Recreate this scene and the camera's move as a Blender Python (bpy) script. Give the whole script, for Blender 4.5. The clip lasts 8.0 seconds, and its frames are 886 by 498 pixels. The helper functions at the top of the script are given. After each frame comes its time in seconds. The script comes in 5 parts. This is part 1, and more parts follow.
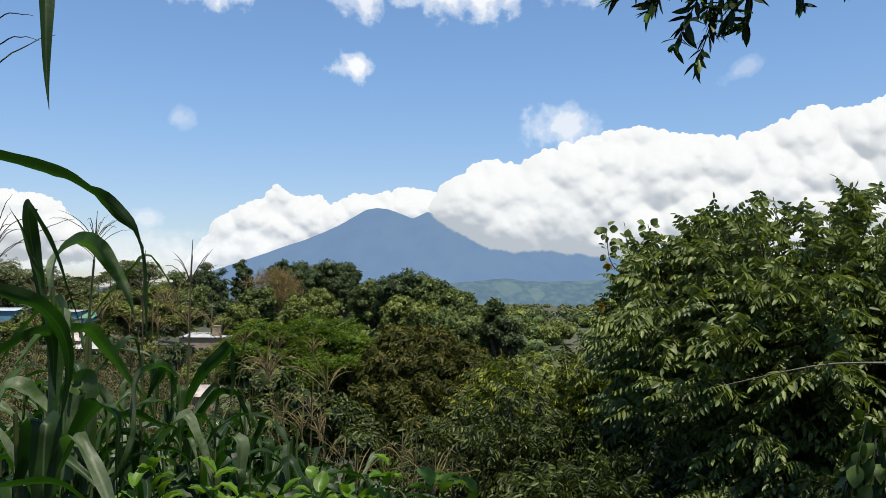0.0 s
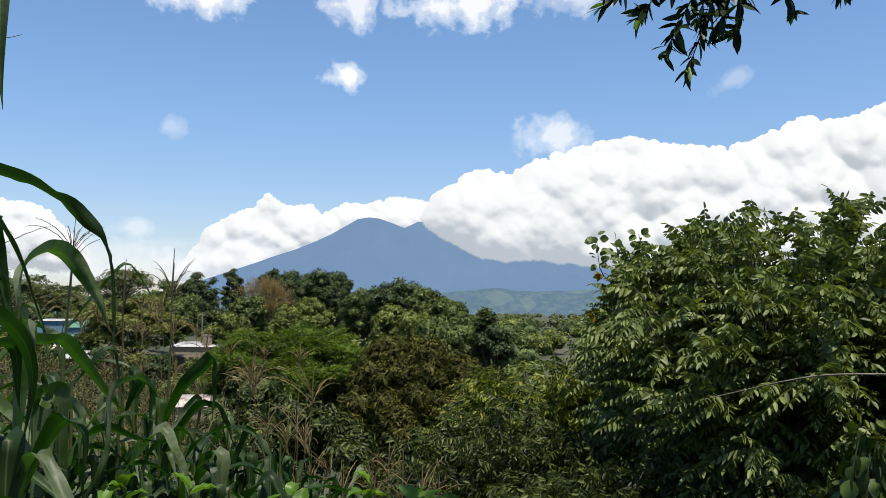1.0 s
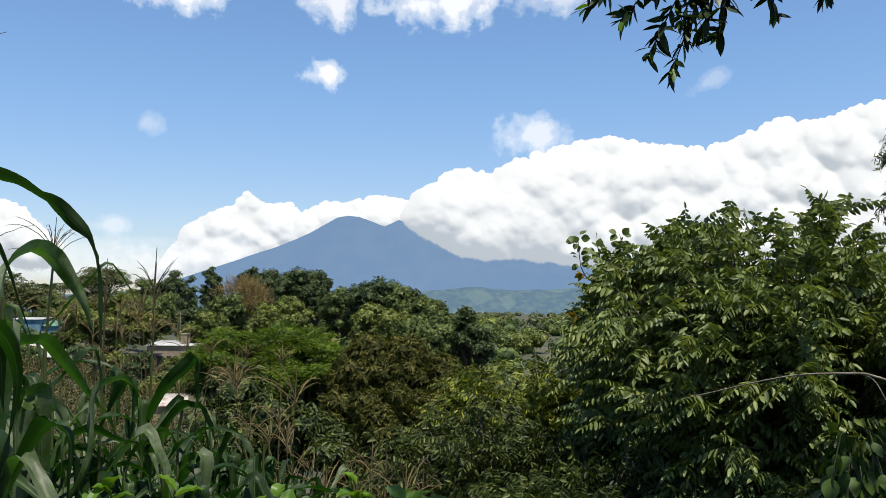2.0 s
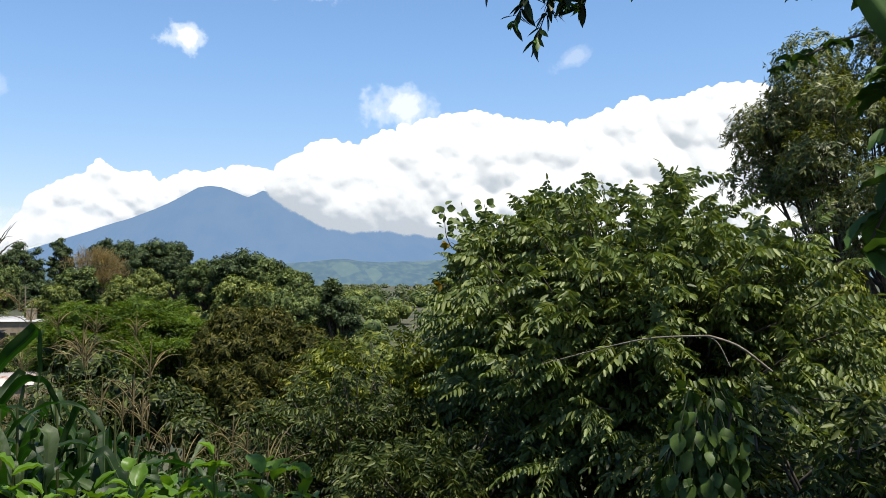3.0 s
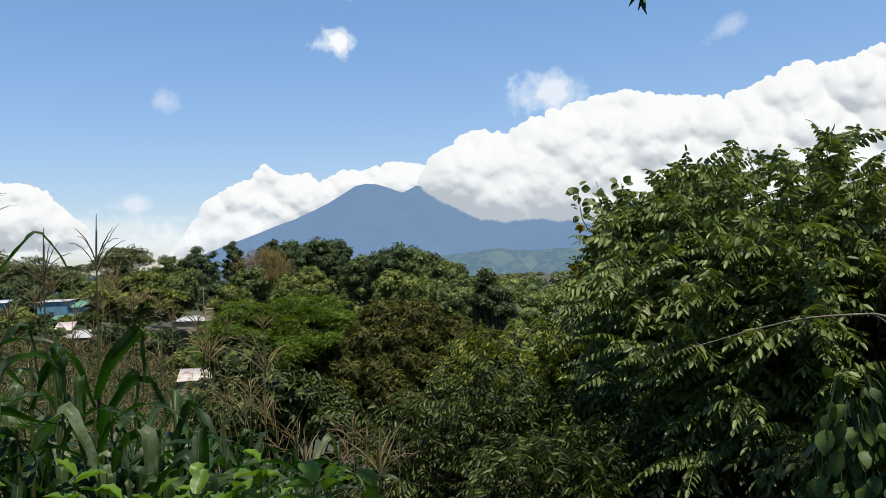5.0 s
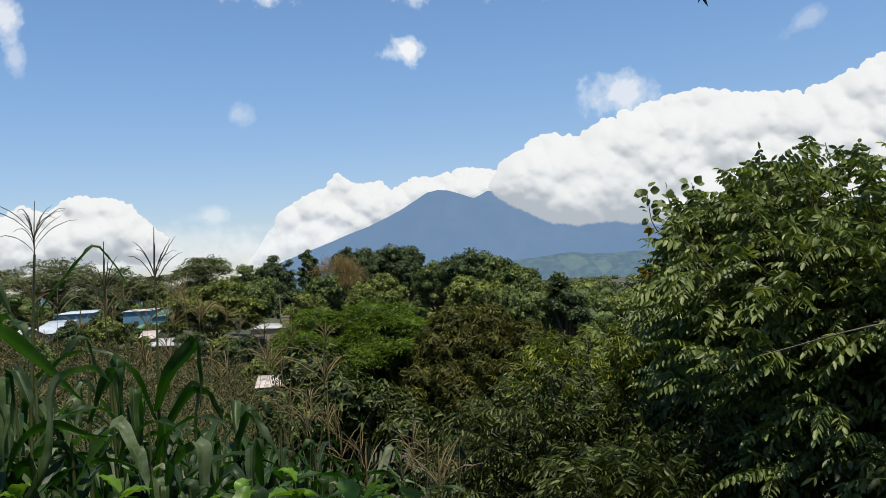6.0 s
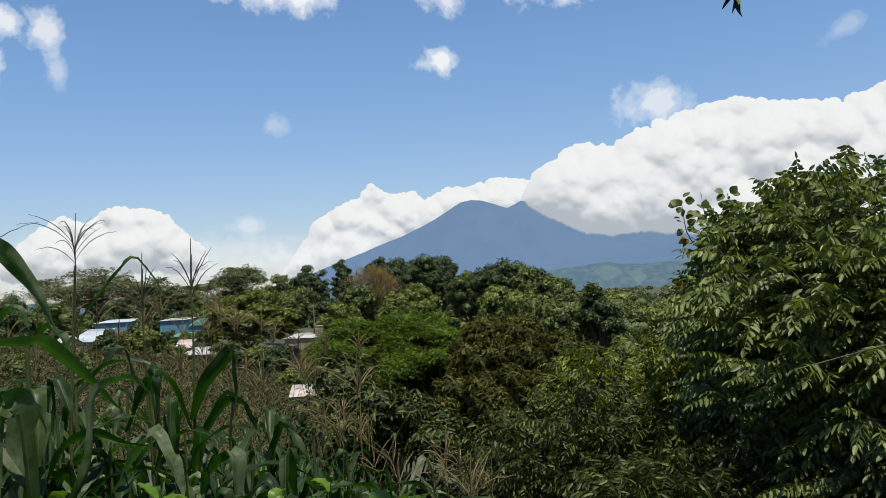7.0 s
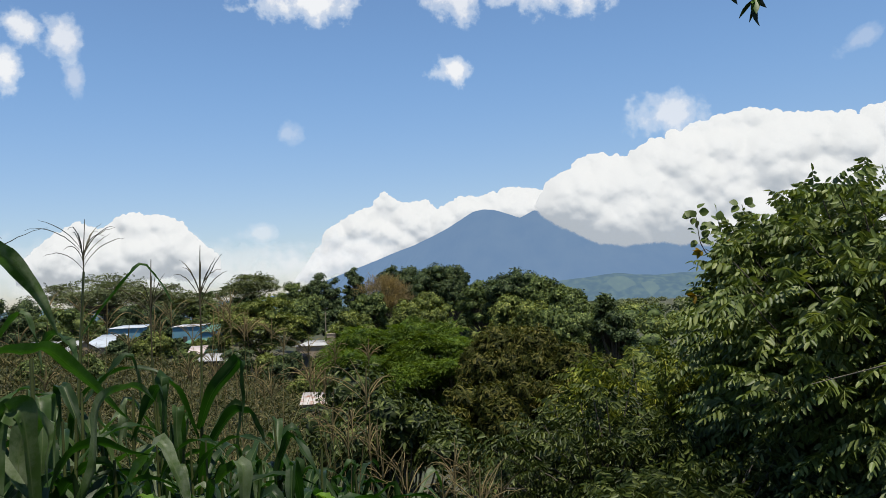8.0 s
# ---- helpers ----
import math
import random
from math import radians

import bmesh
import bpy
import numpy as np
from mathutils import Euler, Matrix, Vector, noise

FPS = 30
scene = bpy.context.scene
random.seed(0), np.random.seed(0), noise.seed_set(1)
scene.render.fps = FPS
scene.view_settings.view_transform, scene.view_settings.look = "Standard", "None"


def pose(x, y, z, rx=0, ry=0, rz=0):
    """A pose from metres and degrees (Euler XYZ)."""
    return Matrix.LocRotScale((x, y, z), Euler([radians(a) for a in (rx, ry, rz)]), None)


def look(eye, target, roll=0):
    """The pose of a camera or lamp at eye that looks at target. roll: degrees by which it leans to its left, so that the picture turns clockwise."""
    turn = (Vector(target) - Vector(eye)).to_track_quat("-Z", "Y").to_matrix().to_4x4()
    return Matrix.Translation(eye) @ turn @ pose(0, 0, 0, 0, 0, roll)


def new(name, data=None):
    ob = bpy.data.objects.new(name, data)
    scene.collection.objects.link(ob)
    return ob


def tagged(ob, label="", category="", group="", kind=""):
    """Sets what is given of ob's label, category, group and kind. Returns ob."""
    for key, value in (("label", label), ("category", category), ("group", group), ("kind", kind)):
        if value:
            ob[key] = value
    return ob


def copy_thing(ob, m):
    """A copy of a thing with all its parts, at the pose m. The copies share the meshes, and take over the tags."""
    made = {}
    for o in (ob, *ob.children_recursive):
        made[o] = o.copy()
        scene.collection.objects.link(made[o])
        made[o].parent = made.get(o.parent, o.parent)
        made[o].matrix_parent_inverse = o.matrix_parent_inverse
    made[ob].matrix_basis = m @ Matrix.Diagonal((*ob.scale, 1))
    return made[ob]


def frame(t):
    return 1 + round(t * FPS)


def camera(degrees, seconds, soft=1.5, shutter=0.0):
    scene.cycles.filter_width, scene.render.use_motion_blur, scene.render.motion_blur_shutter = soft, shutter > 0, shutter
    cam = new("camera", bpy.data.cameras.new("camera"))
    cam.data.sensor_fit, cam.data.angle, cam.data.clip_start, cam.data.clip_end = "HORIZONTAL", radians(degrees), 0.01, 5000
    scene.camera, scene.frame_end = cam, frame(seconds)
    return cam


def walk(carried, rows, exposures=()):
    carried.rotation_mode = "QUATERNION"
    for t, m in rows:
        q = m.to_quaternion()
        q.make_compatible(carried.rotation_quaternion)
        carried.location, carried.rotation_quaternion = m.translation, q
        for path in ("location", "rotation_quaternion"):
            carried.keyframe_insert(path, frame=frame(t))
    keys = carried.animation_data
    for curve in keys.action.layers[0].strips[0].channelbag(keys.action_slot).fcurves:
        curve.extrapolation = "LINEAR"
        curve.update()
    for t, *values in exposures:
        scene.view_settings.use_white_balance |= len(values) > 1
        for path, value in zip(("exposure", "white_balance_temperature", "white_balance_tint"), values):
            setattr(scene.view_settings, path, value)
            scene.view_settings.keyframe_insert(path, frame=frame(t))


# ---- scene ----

# The eye starts over (0, 0); the ground under it is z = 0 and the view runs along +y.
cam = camera(55.8, 8.0, soft=0.6)
EYE = 1.6
ROWS = [
    (0.0, 0.000, 0.000, 0.000, 0.00, 3.00, 0.00),
    (0.5, 0.013, 0.082, -0.003, -0.27, 3.55, -0.02),
    (1.0, 0.027, 0.088, 0.004, -0.58, 3.65, -0.08),
    (2.5, -0.011, 0.097, 0.012, -5.06, 3.35, -0.26),
    (3.0, 0.013, 0.144, -0.020, -11.08, 1.65, 0.10),
    (3.5, 0.036, 0.190, -0.024, -12.00, 1.12, 0.44),
    (4.0, 0.229, 0.312, -0.038, -4.69, 1.14, 1.02),
    (4.2, 0.312, 0.334, -0.036, -1.32, 1.09, 1.12),
    (5.5, 0.358, 0.541, -0.052, 0.06, 1.19, 3.55),
    (6.0, 0.426, 0.576, -0.039, 4.40, 1.74, 3.49),
    (6.5, 0.450, 0.584, -0.039, 6.19, 2.06, 3.43),
    (7.0, 0.432, 0.560, -0.032, 6.62, 2.56, 3.36),
    (7.5, 0.429, 0.578, -0.032, 7.09, 2.94, 3.15),
    (8.0, 0.434, 0.611, -0.027, 7.43, 3.22, 2.78),
]
walk(cam, [(t, pose(x, y, EYE + z, 0, 0, yaw) @ pose(0, 0, 0, pitch) @ pose(0, 0, 0, 0, roll) @ pose(0, 0, 0, 90))
           for t, x, y, z, yaw, pitch, roll in ROWS],
     [(0.0, 0.53), (1.0, 0.58), (2.5, 0.66), (3.5, 0.84), (4.2, 0.66), (5.5, 0.48), (6.5, 0.38), (8.0, 0.4)])

# ---------------------------------------------------------------- light
SUN_AZ, SUN_EL = 148.0, 70.0          # degrees: bearing from +y towards +x, and height
world = bpy.data.worlds.new("sky")
scene.world = world
world.use_nodes = True
wn, wl = world.node_tree.nodes, world.node_tree.links
sky = wn.new("ShaderNodeTexSky")
sky.sky_type, sky.sun_disc = "NISHITA", False
sky.sun_elevation, sky.sun_rotation = radians(SUN_EL), radians(SUN_AZ)
sky.air_density, sky.dust_density, sky.ozone_density, sky.altitude = 1.0, 0.6, 1.2, 300
cool = wn.new("ShaderNodeMix")                 # clear tropical air: a cooler blue than the model's
cool.data_type, cool.blend_type = "RGBA", "MULTIPLY"
cool.inputs[0].default_value = 1.0
wl.new(sky.outputs[0], cool.inputs[6])
height = wn.new("ShaderNodeSeparateXYZ")       # and grey-white dust in the lowest air
wl.new(wn.new("ShaderNodeTexCoord").outputs["Generated"], height.inputs[0])
air = wn.new("ShaderNodeValToRGB")
air.color_ramp.interpolation = "EASE"
air.color_ramp.elements[0].position, air.color_ramp.elements[0].color = 0.0, (0.87, 0.86, 0.95, 1)
air.color_ramp.elements[1].position, air.color_ramp.elements[1].color = 0.3, (0.885, 1.05, 1.19, 1)
wl.new(height.outputs["Z"], air.inputs[0])
wl.new(air.outputs[0], cool.inputs[7])
wl.new(cool.outputs[2], wn["Background"].inputs[0])
wn["Background"].inputs[1].default_value = 0.0925
sun = new("sun", bpy.data.lights.new("sun", "SUN"))
sun.data.energy, sun.data.angle, sun.data.color = 5.0, radians(0.5), (1.0, 0.94, 0.82)
sun.matrix_world = look((0, 0, 0), (-math.sin(radians(SUN_AZ)) * math.cos(radians(SUN_EL)),
                                    -math.cos(radians(SUN_AZ)) * math.cos(radians(SUN_EL)), -math.sin(radians(SUN_EL))))
scene.view_settings.exposure = 0.0


# ---------------------------------------------------------------- materials
def mat(name, build):
    m = bpy.data.materials.new(name)
    m.use_nodes = True
    n, l = m.node_tree.nodes, m.node_tree.links
    build(n, l, n["Principled BSDF"])
    return m


def tint(n, l, source, stops, kind="LINEAR"):
    ramp = n.new("ShaderNodeValToRGB")
    ramp.color_ramp.interpolation = kind
    while len(ramp.color_ramp.elements) < len(stops):
        ramp.color_ramp.elements.new(0.5)
    for e, (at, c) in zip(ramp.color_ramp.elements, stops):
        e.position, e.color = at, (*c, 1)
    l.new(source, ramp.inputs[0])
    return ramp.outputs[0]


def grain(n, l, scale, detail=4.0, kind="Object", rough=0.55):
    co = n.new("ShaderNodeTexCoord")
    tex = n.new("ShaderNodeTexNoise")
    tex.inputs["Scale"].default_value, tex.inputs["Detail"].default_value = scale, detail
    tex.inputs["Roughness"].default_value = rough
    l.new(co.outputs[kind], tex.inputs["Vector"])
    return tex.outputs[0]


def blend(n, l, a, b, fac, how="MIX"):
    mx = n.new("ShaderNodeMix")
    mx.data_type, mx.blend_type = "RGBA", how
    for key, v in ((0, fac), (6, a), (7, b)):
        if isinstance(v, (int, float)):
            mx.inputs[key].default_value = v
        elif isinstance(v, tuple):
            mx.inputs[key].default_value = (*v, 1)
        else:
            l.new(v, mx.inputs[key])
    return mx.outputs[2]


def bump(n, l, p, height, strength, dist):
    b = n.new("ShaderNodeBump")
    b.inputs["Strength"].default_value, b.inputs["Distance"].default_value = strength, dist
    l.new(height, b.inputs["Height"])
    l.new(b.outputs[0], p.inputs["Normal"])


def leaf_mat(name, dark, mid, light, rough=0.42, through_light=0.22, scale=6.0, spec=0.32):
    """Leaves: every leaf its own shade, blotches, and light that shines through."""
    def build(n, l, p):
        geo = n.new("ShaderNodeNewGeometry")
        shade = tint(n, l, geo.outputs["Random Per Island"], [(0.0, dark), (0.55, mid), (1.0, light)])
        blot = tint(n, l, grain(n, l, scale, 3), [(0.3, (0.5, 0.52, 0.46)), (0.7, (1.3, 1.25, 1.15))])
        col = blend(n, l, shade, blot, 1.0, "MULTIPLY")
        l.new(col, p.inputs["Base Color"])
        p.inputs["Roughness"].default_value = rough
        p.inputs["Specular IOR Level"].default_value = spec
        tr = n.new("ShaderNodeBsdfTranslucent")
        warm = blend(n, l, col, (1.25, 1.25, 0.45), 1.0, "MULTIPLY")
        l.new(warm, tr.inputs[0])
        mix = n.new("ShaderNodeMixShader")
        mix.inputs[0].default_value = through_light
        l.new(p.outputs[0], mix.inputs[1])
        l.new(tr.outputs[0], mix.inputs[2])
        l.new(mix.outputs[0], n["Material Output"].inputs[0])
    return mat(name, build)


def bark_mat(name, a, b, scale=14.0):
    def build(n, l, p):
        g = grain(n, l, scale, 6)
        l.new(tint(n, l, g, [(0.3, a), (0.7, b)]), p.inputs["Base Color"])
        p.inputs["Roughness"].default_value = 0.9
        bump(n, l, p, g, 0.5, 0.02)
    return mat(name, build)


M_PINNATE = leaf_mat("pinnate_leaf", (0.05, 0.078, 0.019), (0.106, 0.146, 0.038), (0.184, 0.218, 0.078), 0.48, 0.3, 6.0, 0.28)
M_OVAL = leaf_mat("oval_leaf", (0.0098, 0.0196, 0.0056), (0.0154, 0.0308, 0.0077), (0.0294, 0.049, 0.0126), 0.45, 0.15, 6.0, 0.2)
M_BROAD = leaf_mat("broad_leaf", (0.014, 0.0252, 0.0056), (0.035, 0.0616, 0.0126), (0.098, 0.133, 0.028), 0.42, 0.18, 6.0, 0.2)
M_OLIVE = leaf_mat("olive_leaf", (0.012, 0.021, 0.004), (0.036, 0.054, 0.011), (0.115, 0.138, 0.042), 0.48, 0.24, 6.0, 0.2)
M_BROAD_DARK = leaf_mat("large_dark_leaf", (0.024, 0.055, 0.013), (0.042, 0.086, 0.019), (0.075, 0.125, 0.03), 0.5, 0.26, 9.0, 0.18)
M_VINE = leaf_mat("vine_leaf", (0.022, 0.046, 0.01), (0.045, 0.08, 0.016), (0.095, 0.14, 0.034), 0.5, 0.25, 18.0, 0.2)
M_MANGO = leaf_mat("lance_leaf", (0.05, 0.07, 0.02), (0.1, 0.125, 0.036), (0.2, 0.205, 0.075), 0.45, 0.3, 6.0, 0.3)
M_BROWN = leaf_mat("russet_leaf", (0.016, 0.022, 0.004), (0.045, 0.052, 0.011), (0.13, 0.118, 0.036), 0.55, 0.24, 6.0, 0.08)
M_YELLOWED = leaf_mat("yellowed_leaf", (0.294, 0.182, 0.014), (0.35, 0.238, 0.021), (0.385, 0.294, 0.035), 0.5, 0.3)
M_FEATHER = leaf_mat("feather_leaf", (0.038, 0.072, 0.01), (0.076, 0.125, 0.018), (0.125, 0.175, 0.03), 0.55, 0.36, 1.2, 0.15)
M_YELLOW = leaf_mat("yellow_green_leaf", (0.036, 0.052, 0.007), (0.082, 0.11, 0.015), (0.23, 0.24, 0.035), 0.5, 0.3, 1.5, 0.18)
M_FAR_DARK = leaf_mat("dark_crown", (0.016, 0.03, 0.013), (0.046, 0.072, 0.031), (0.125, 0.16, 0.068), 0.6, 0.18, 0.5, 0.16)
M_FAR_MID = leaf_mat("green_crown", (0.03, 0.05, 0.016), (0.08, 0.114, 0.037), (0.19, 0.228, 0.078), 0.6, 0.2, 0.5, 0.16)
M_FAR_LIGHT = leaf_mat("light_crown", (0.05, 0.07, 0.019), (0.118, 0.15, 0.04), (0.245, 0.265, 0.08), 0.6, 0.22, 0.5, 0.14)
# distance haze is mixed into this paler, greyer leaf colour
M_FAR_HAZY = leaf_mat("hazed_crown", (0.075, 0.095, 0.055), (0.115, 0.138, 0.08), (0.18, 0.2, 0.12), 0.7, 0.25, 0.3, 0.1)
M_DRY = leaf_mat("dry_twigs", (0.22, 0.16, 0.1), (0.32, 0.24, 0.155), (0.44, 0.35, 0.235), 0.7, 0.4, 2.0, 0.1)


def _maize(n, l, p):
    """A maize blade: pale midrib, fine veins along it, sheen painted in as pale streaks, a shade of its own for every
    leaf.
    """
    info = n.new("ShaderNodeObjectInfo")
    shade = tint(n, l, info.outputs["Random"], [(0.0, (0.008, 0.022, 0.004)), (0.6, (0.017, 0.042, 0.006)), (1.0, (0.04, 0.07, 0.014))])
    across = n.new("ShaderNodeAttribute")
    across.attribute_name = "across"
    far = n.new("ShaderNodeMath")
    far.operation = "ABSOLUTE"
    l.new(across.outputs["Fac"], far.inputs[0])
    vein = n.new("ShaderNodeMath")
    vein.operation = "MULTIPLY"
    vein.inputs[1].default_value = 70.0
    l.new(far.outputs[0], vein.inputs[0])
    wave = n.new("ShaderNodeMath")
    wave.operation = "SINE"
    l.new(vein.outputs[0], wave.inputs[0])
    blot = grain(n, l, 9.0, 6)
    col = blend(n, l, shade, tint(n, l, blot, [(0.3, (0.6, 0.62, 0.55)), (0.7, (1.3, 1.25, 1.1))]), 1.0, "MULTIPLY")
    # pale patches in the leaf colour stand in for sunlit sheen
    sheen = blend(n, l, tint(n, l, grain(n, l, 6.0, 9, "Object", 0.72), [(0.42, (0.05, 0.05, 0.05)), (0.62, (0.95, 0.95, 0.95))]), tint(n, l, info.outputs["Random"], [(0.62, (0.02, 0.02, 0.02)), (0.95, (0.62, 0.62, 0.62))]), 1.0, "MULTIPLY")
    col = blend(n, l, col, (0.3, 0.32, 0.24), sheen)
    col = blend(n, l, col, tint(n, l, wave.outputs[0], [(0.0, (0.96, 0.96, 0.96)), (1.0, (1.03, 1.03, 1.03))]), 1.0, "MULTIPLY")
    col = blend(n, l, col, (0.085, 0.11, 0.045), tint(n, l, far.outputs[0], [(0.0, (0.8, 0.8, 0.8)), (0.05, (0.5, 0.5, 0.5)), (0.1, (0, 0, 0))]))
    l.new(col, p.inputs["Base Color"])
    l.new(tint(n, l, blot, [(0.3, (0.4, 0.4, 0.4)), (0.7, (0.62, 0.62, 0.62))]), p.inputs["Roughness"])
    p.inputs["Specular IOR Level"].default_value = 0.24
    bump(n, l, p, grain(n, l, 60.0, 4), 0.3, 0.003)
    tr = n.new("ShaderNodeBsdfTranslucent")
    l.new(blend(n, l, shade, (1.9, 2.9, 0.7), 1.0, "MULTIPLY"), tr.inputs[0])
    mix = n.new("ShaderNodeMixShader")
    mix.inputs[0].default_value = 0.24
    l.new(p.outputs[0], mix.inputs[1])
    l.new(tr.outputs[0], mix.inputs[2])
    l.new(mix.outputs[0], n["Material Output"].inputs[0])


M_CORN = mat("maize_leaf", _maize)
M_STALK = leaf_mat("maize_stalk", (0.022, 0.034, 0.008), (0.038, 0.05, 0.012), (0.07, 0.072, 0.02), 0.5, 0.0)
M_TASSEL = leaf_mat("dry_tassel", (0.1, 0.076, 0.034), (0.165, 0.128, 0.06), (0.25, 0.2, 0.1), 0.8, 0.2)
M_TASSEL_DARK = leaf_mat("dark_tassel", (0.035, 0.0315, 0.021), (0.056, 0.049, 0.028), (0.077, 0.07, 0.035), 0.8, 0.1)
M_BRIGHT = leaf_mat("young_leaf", (0.04, 0.095, 0.01), (0.085, 0.17, 0.016), (0.15, 0.25, 0.026), 0.42, 0.4)
M_GRASS = leaf_mat("grass_blade", (0.035, 0.0525, 0.014), (0.0595, 0.077, 0.021), (0.133, 0.119, 0.0525), 0.6, 0.25, 6.0, 0.2)
M_FIELD = leaf_mat("dry_field_leaf", (0.021, 0.028, 0.009), (0.055, 0.06, 0.022), (0.145, 0.122, 0.06), 0.7, 0.15, 6.0, 0.12)
M_BARK = bark_mat("bark", (0.0315, 0.0245, 0.0175), (0.084, 0.07, 0.0525))
M_BARK_PALE = bark_mat("pale_bark", (0.112, 0.091, 0.063), (0.238, 0.203, 0.154))


def _ground(n, l, p):
    big = grain(n, l, 0.08, 6)
    fine = grain(n, l, 3.0, 6)
    a = tint(n, l, big, [(0.35, (0.0245, 0.035, 0.0126)), (0.5, (0.049, 0.0525, 0.021)), (0.68, (0.084, 0.07, 0.035))])
    l.new(blend(n, l, a, tint(n, l, fine, [(0.3, (0.35, 0.35, 0.35)), (0.7, (1.2, 1.2, 1.2))]), 0.8, "MULTIPLY"), p.inputs["Base Color"])
    p.inputs["Roughness"].default_value = 0.95
    bump(n, l, p, fine, 0.6, 0.1)


M_GROUND = mat("ground", _ground)


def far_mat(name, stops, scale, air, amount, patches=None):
    """Land behind miles of air: its own colour, plus blue haze painted as emission."""
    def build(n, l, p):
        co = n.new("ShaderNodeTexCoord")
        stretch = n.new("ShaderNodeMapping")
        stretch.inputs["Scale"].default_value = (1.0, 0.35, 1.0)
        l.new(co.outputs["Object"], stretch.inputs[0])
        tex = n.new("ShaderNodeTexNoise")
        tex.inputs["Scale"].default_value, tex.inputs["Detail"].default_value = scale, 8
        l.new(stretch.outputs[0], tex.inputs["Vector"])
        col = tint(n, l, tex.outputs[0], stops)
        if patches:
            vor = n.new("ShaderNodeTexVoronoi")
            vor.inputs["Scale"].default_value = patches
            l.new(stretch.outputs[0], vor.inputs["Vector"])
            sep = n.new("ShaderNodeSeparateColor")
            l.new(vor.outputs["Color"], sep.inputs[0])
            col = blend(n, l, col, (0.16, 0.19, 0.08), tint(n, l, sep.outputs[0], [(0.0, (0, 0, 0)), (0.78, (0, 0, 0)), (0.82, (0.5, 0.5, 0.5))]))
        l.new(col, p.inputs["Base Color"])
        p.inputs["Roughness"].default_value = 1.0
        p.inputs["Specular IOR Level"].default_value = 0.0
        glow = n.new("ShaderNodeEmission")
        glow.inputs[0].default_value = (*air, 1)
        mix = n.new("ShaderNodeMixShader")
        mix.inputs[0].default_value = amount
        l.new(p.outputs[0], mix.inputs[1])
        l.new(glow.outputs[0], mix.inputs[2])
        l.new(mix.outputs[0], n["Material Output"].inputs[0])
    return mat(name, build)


# third colour: the haze these surfaces emit, followed by its share
M_MOUNTAIN = far_mat("hazed_mountain", [(0.35, (0.014, 0.0245, 0.021)), (0.65, (0.049, 0.0595, 0.042))], 0.009, (0.146, 0.236, 0.385), 0.82)
M_HILLS = far_mat("hazed_hills", [(0.4, (0.004, 0.01, 0.012)), (0.5, (0.02, 0.036, 0.022)), (0.64, (0.075, 0.095, 0.045))], 0.045, (0.125, 0.2, 0.275), 0.72, 0.014)


def _cloud(n, l, p):
    """Dense white droplets: emission stands in for light scattered inside, so that shaded billows stay pale."""
    soft = n.new("ShaderNodeAttribute")
    soft.attribute_name = "puff"
    p.inputs["Base Color"].default_value = (0.21, 0.205, 0.195, 1)
    p.inputs["Roughness"].default_value = 1.0
    p.inputs["Specular IOR Level"].default_value = 0.0
    bump(n, l, p, grain(n, l, 0.022, 8, "Object", 0.6), 0.18, 20.0)
    # bluish glow of the cloud itself, in place of scattered light
    p.inputs["Emission Color"].default_value = (0.88, 0.94, 1.0, 1)
    p.inputs["Emission Strength"].default_value = 0.35
    edge = n.new("ShaderNodeMath")
    edge.operation = "MULTIPLY_ADD"
    l.new(grain(n, l, 0.02, 8, "Object", 0.62), edge.inputs[0])
    edge.inputs[1].default_value = 1.05
    shift = n.new("ShaderNodeMath")
    shift.operation = "MULTIPLY_ADD"
    l.new(soft.outputs["Fac"], shift.inputs[0])
    shift.inputs[1].default_value, shift.inputs[2].default_value = 1.5, -0.83
    l.new(shift.outputs[0], edge.inputs[2])
    alpha = tint(n, l, edge.outputs[0], [(0.18, (0, 0, 0)), (0.66, (1, 1, 1))], "EASE")
    clear = n.new("ShaderNodeBsdfTransparent")
    mix = n.new("ShaderNodeMixShader")
    l.new(alpha, mix.inputs[0])
    l.new(clear.outputs[0], mix.inputs[1])
    l.new(p.outputs[0], mix.inputs[2])
    l.new(mix.outputs[0], n["Material Output"].inputs[0])


M_CLOUD = mat("cumulus", _cloud)


# ---------------------------------------------------------------- mesh helpers
def part(name, data, material, parent=None, label=""):
    """One mesh object, from (vertices, faces) or a bmesh, under a thing or a part."""
    me = bpy.data.meshes.new(name)
    if isinstance(data, bmesh.types.BMesh):
        data.to_mesh(me)
        data.free()
    else:
        v, f = data
        v, f = np.asarray(v, dtype=np.float32), np.asarray(f, dtype=np.int32)
        k = f.shape[1]
        me.vertices.add(len(v))
        me.vertices.foreach_set("co", v.ravel())
        me.loops.add(f.size)
        me.loops.foreach_set("vertex_index", f.ravel())
        me.polygons.add(len(f))
        me.polygons.foreach_set("loop_start", np.arange(0, f.size, k, dtype=np.int32))
        me.polygons.foreach_set("use_smooth", np.ones(len(f), dtype=bool))
        me.update(calc_edges=True)
    me.materials.append(material)
    ob = new(name, me)
    ob.parent = parent
    if label:
        ob["label"] = label
    return ob


def thing(name, at=(0, 0, 0), label="", category="", group="", kind=""):
    ob = new(name)
    ob.empty_display_size = 0.1
    ob.location = at
    return tagged(ob, label, category, group, kind)


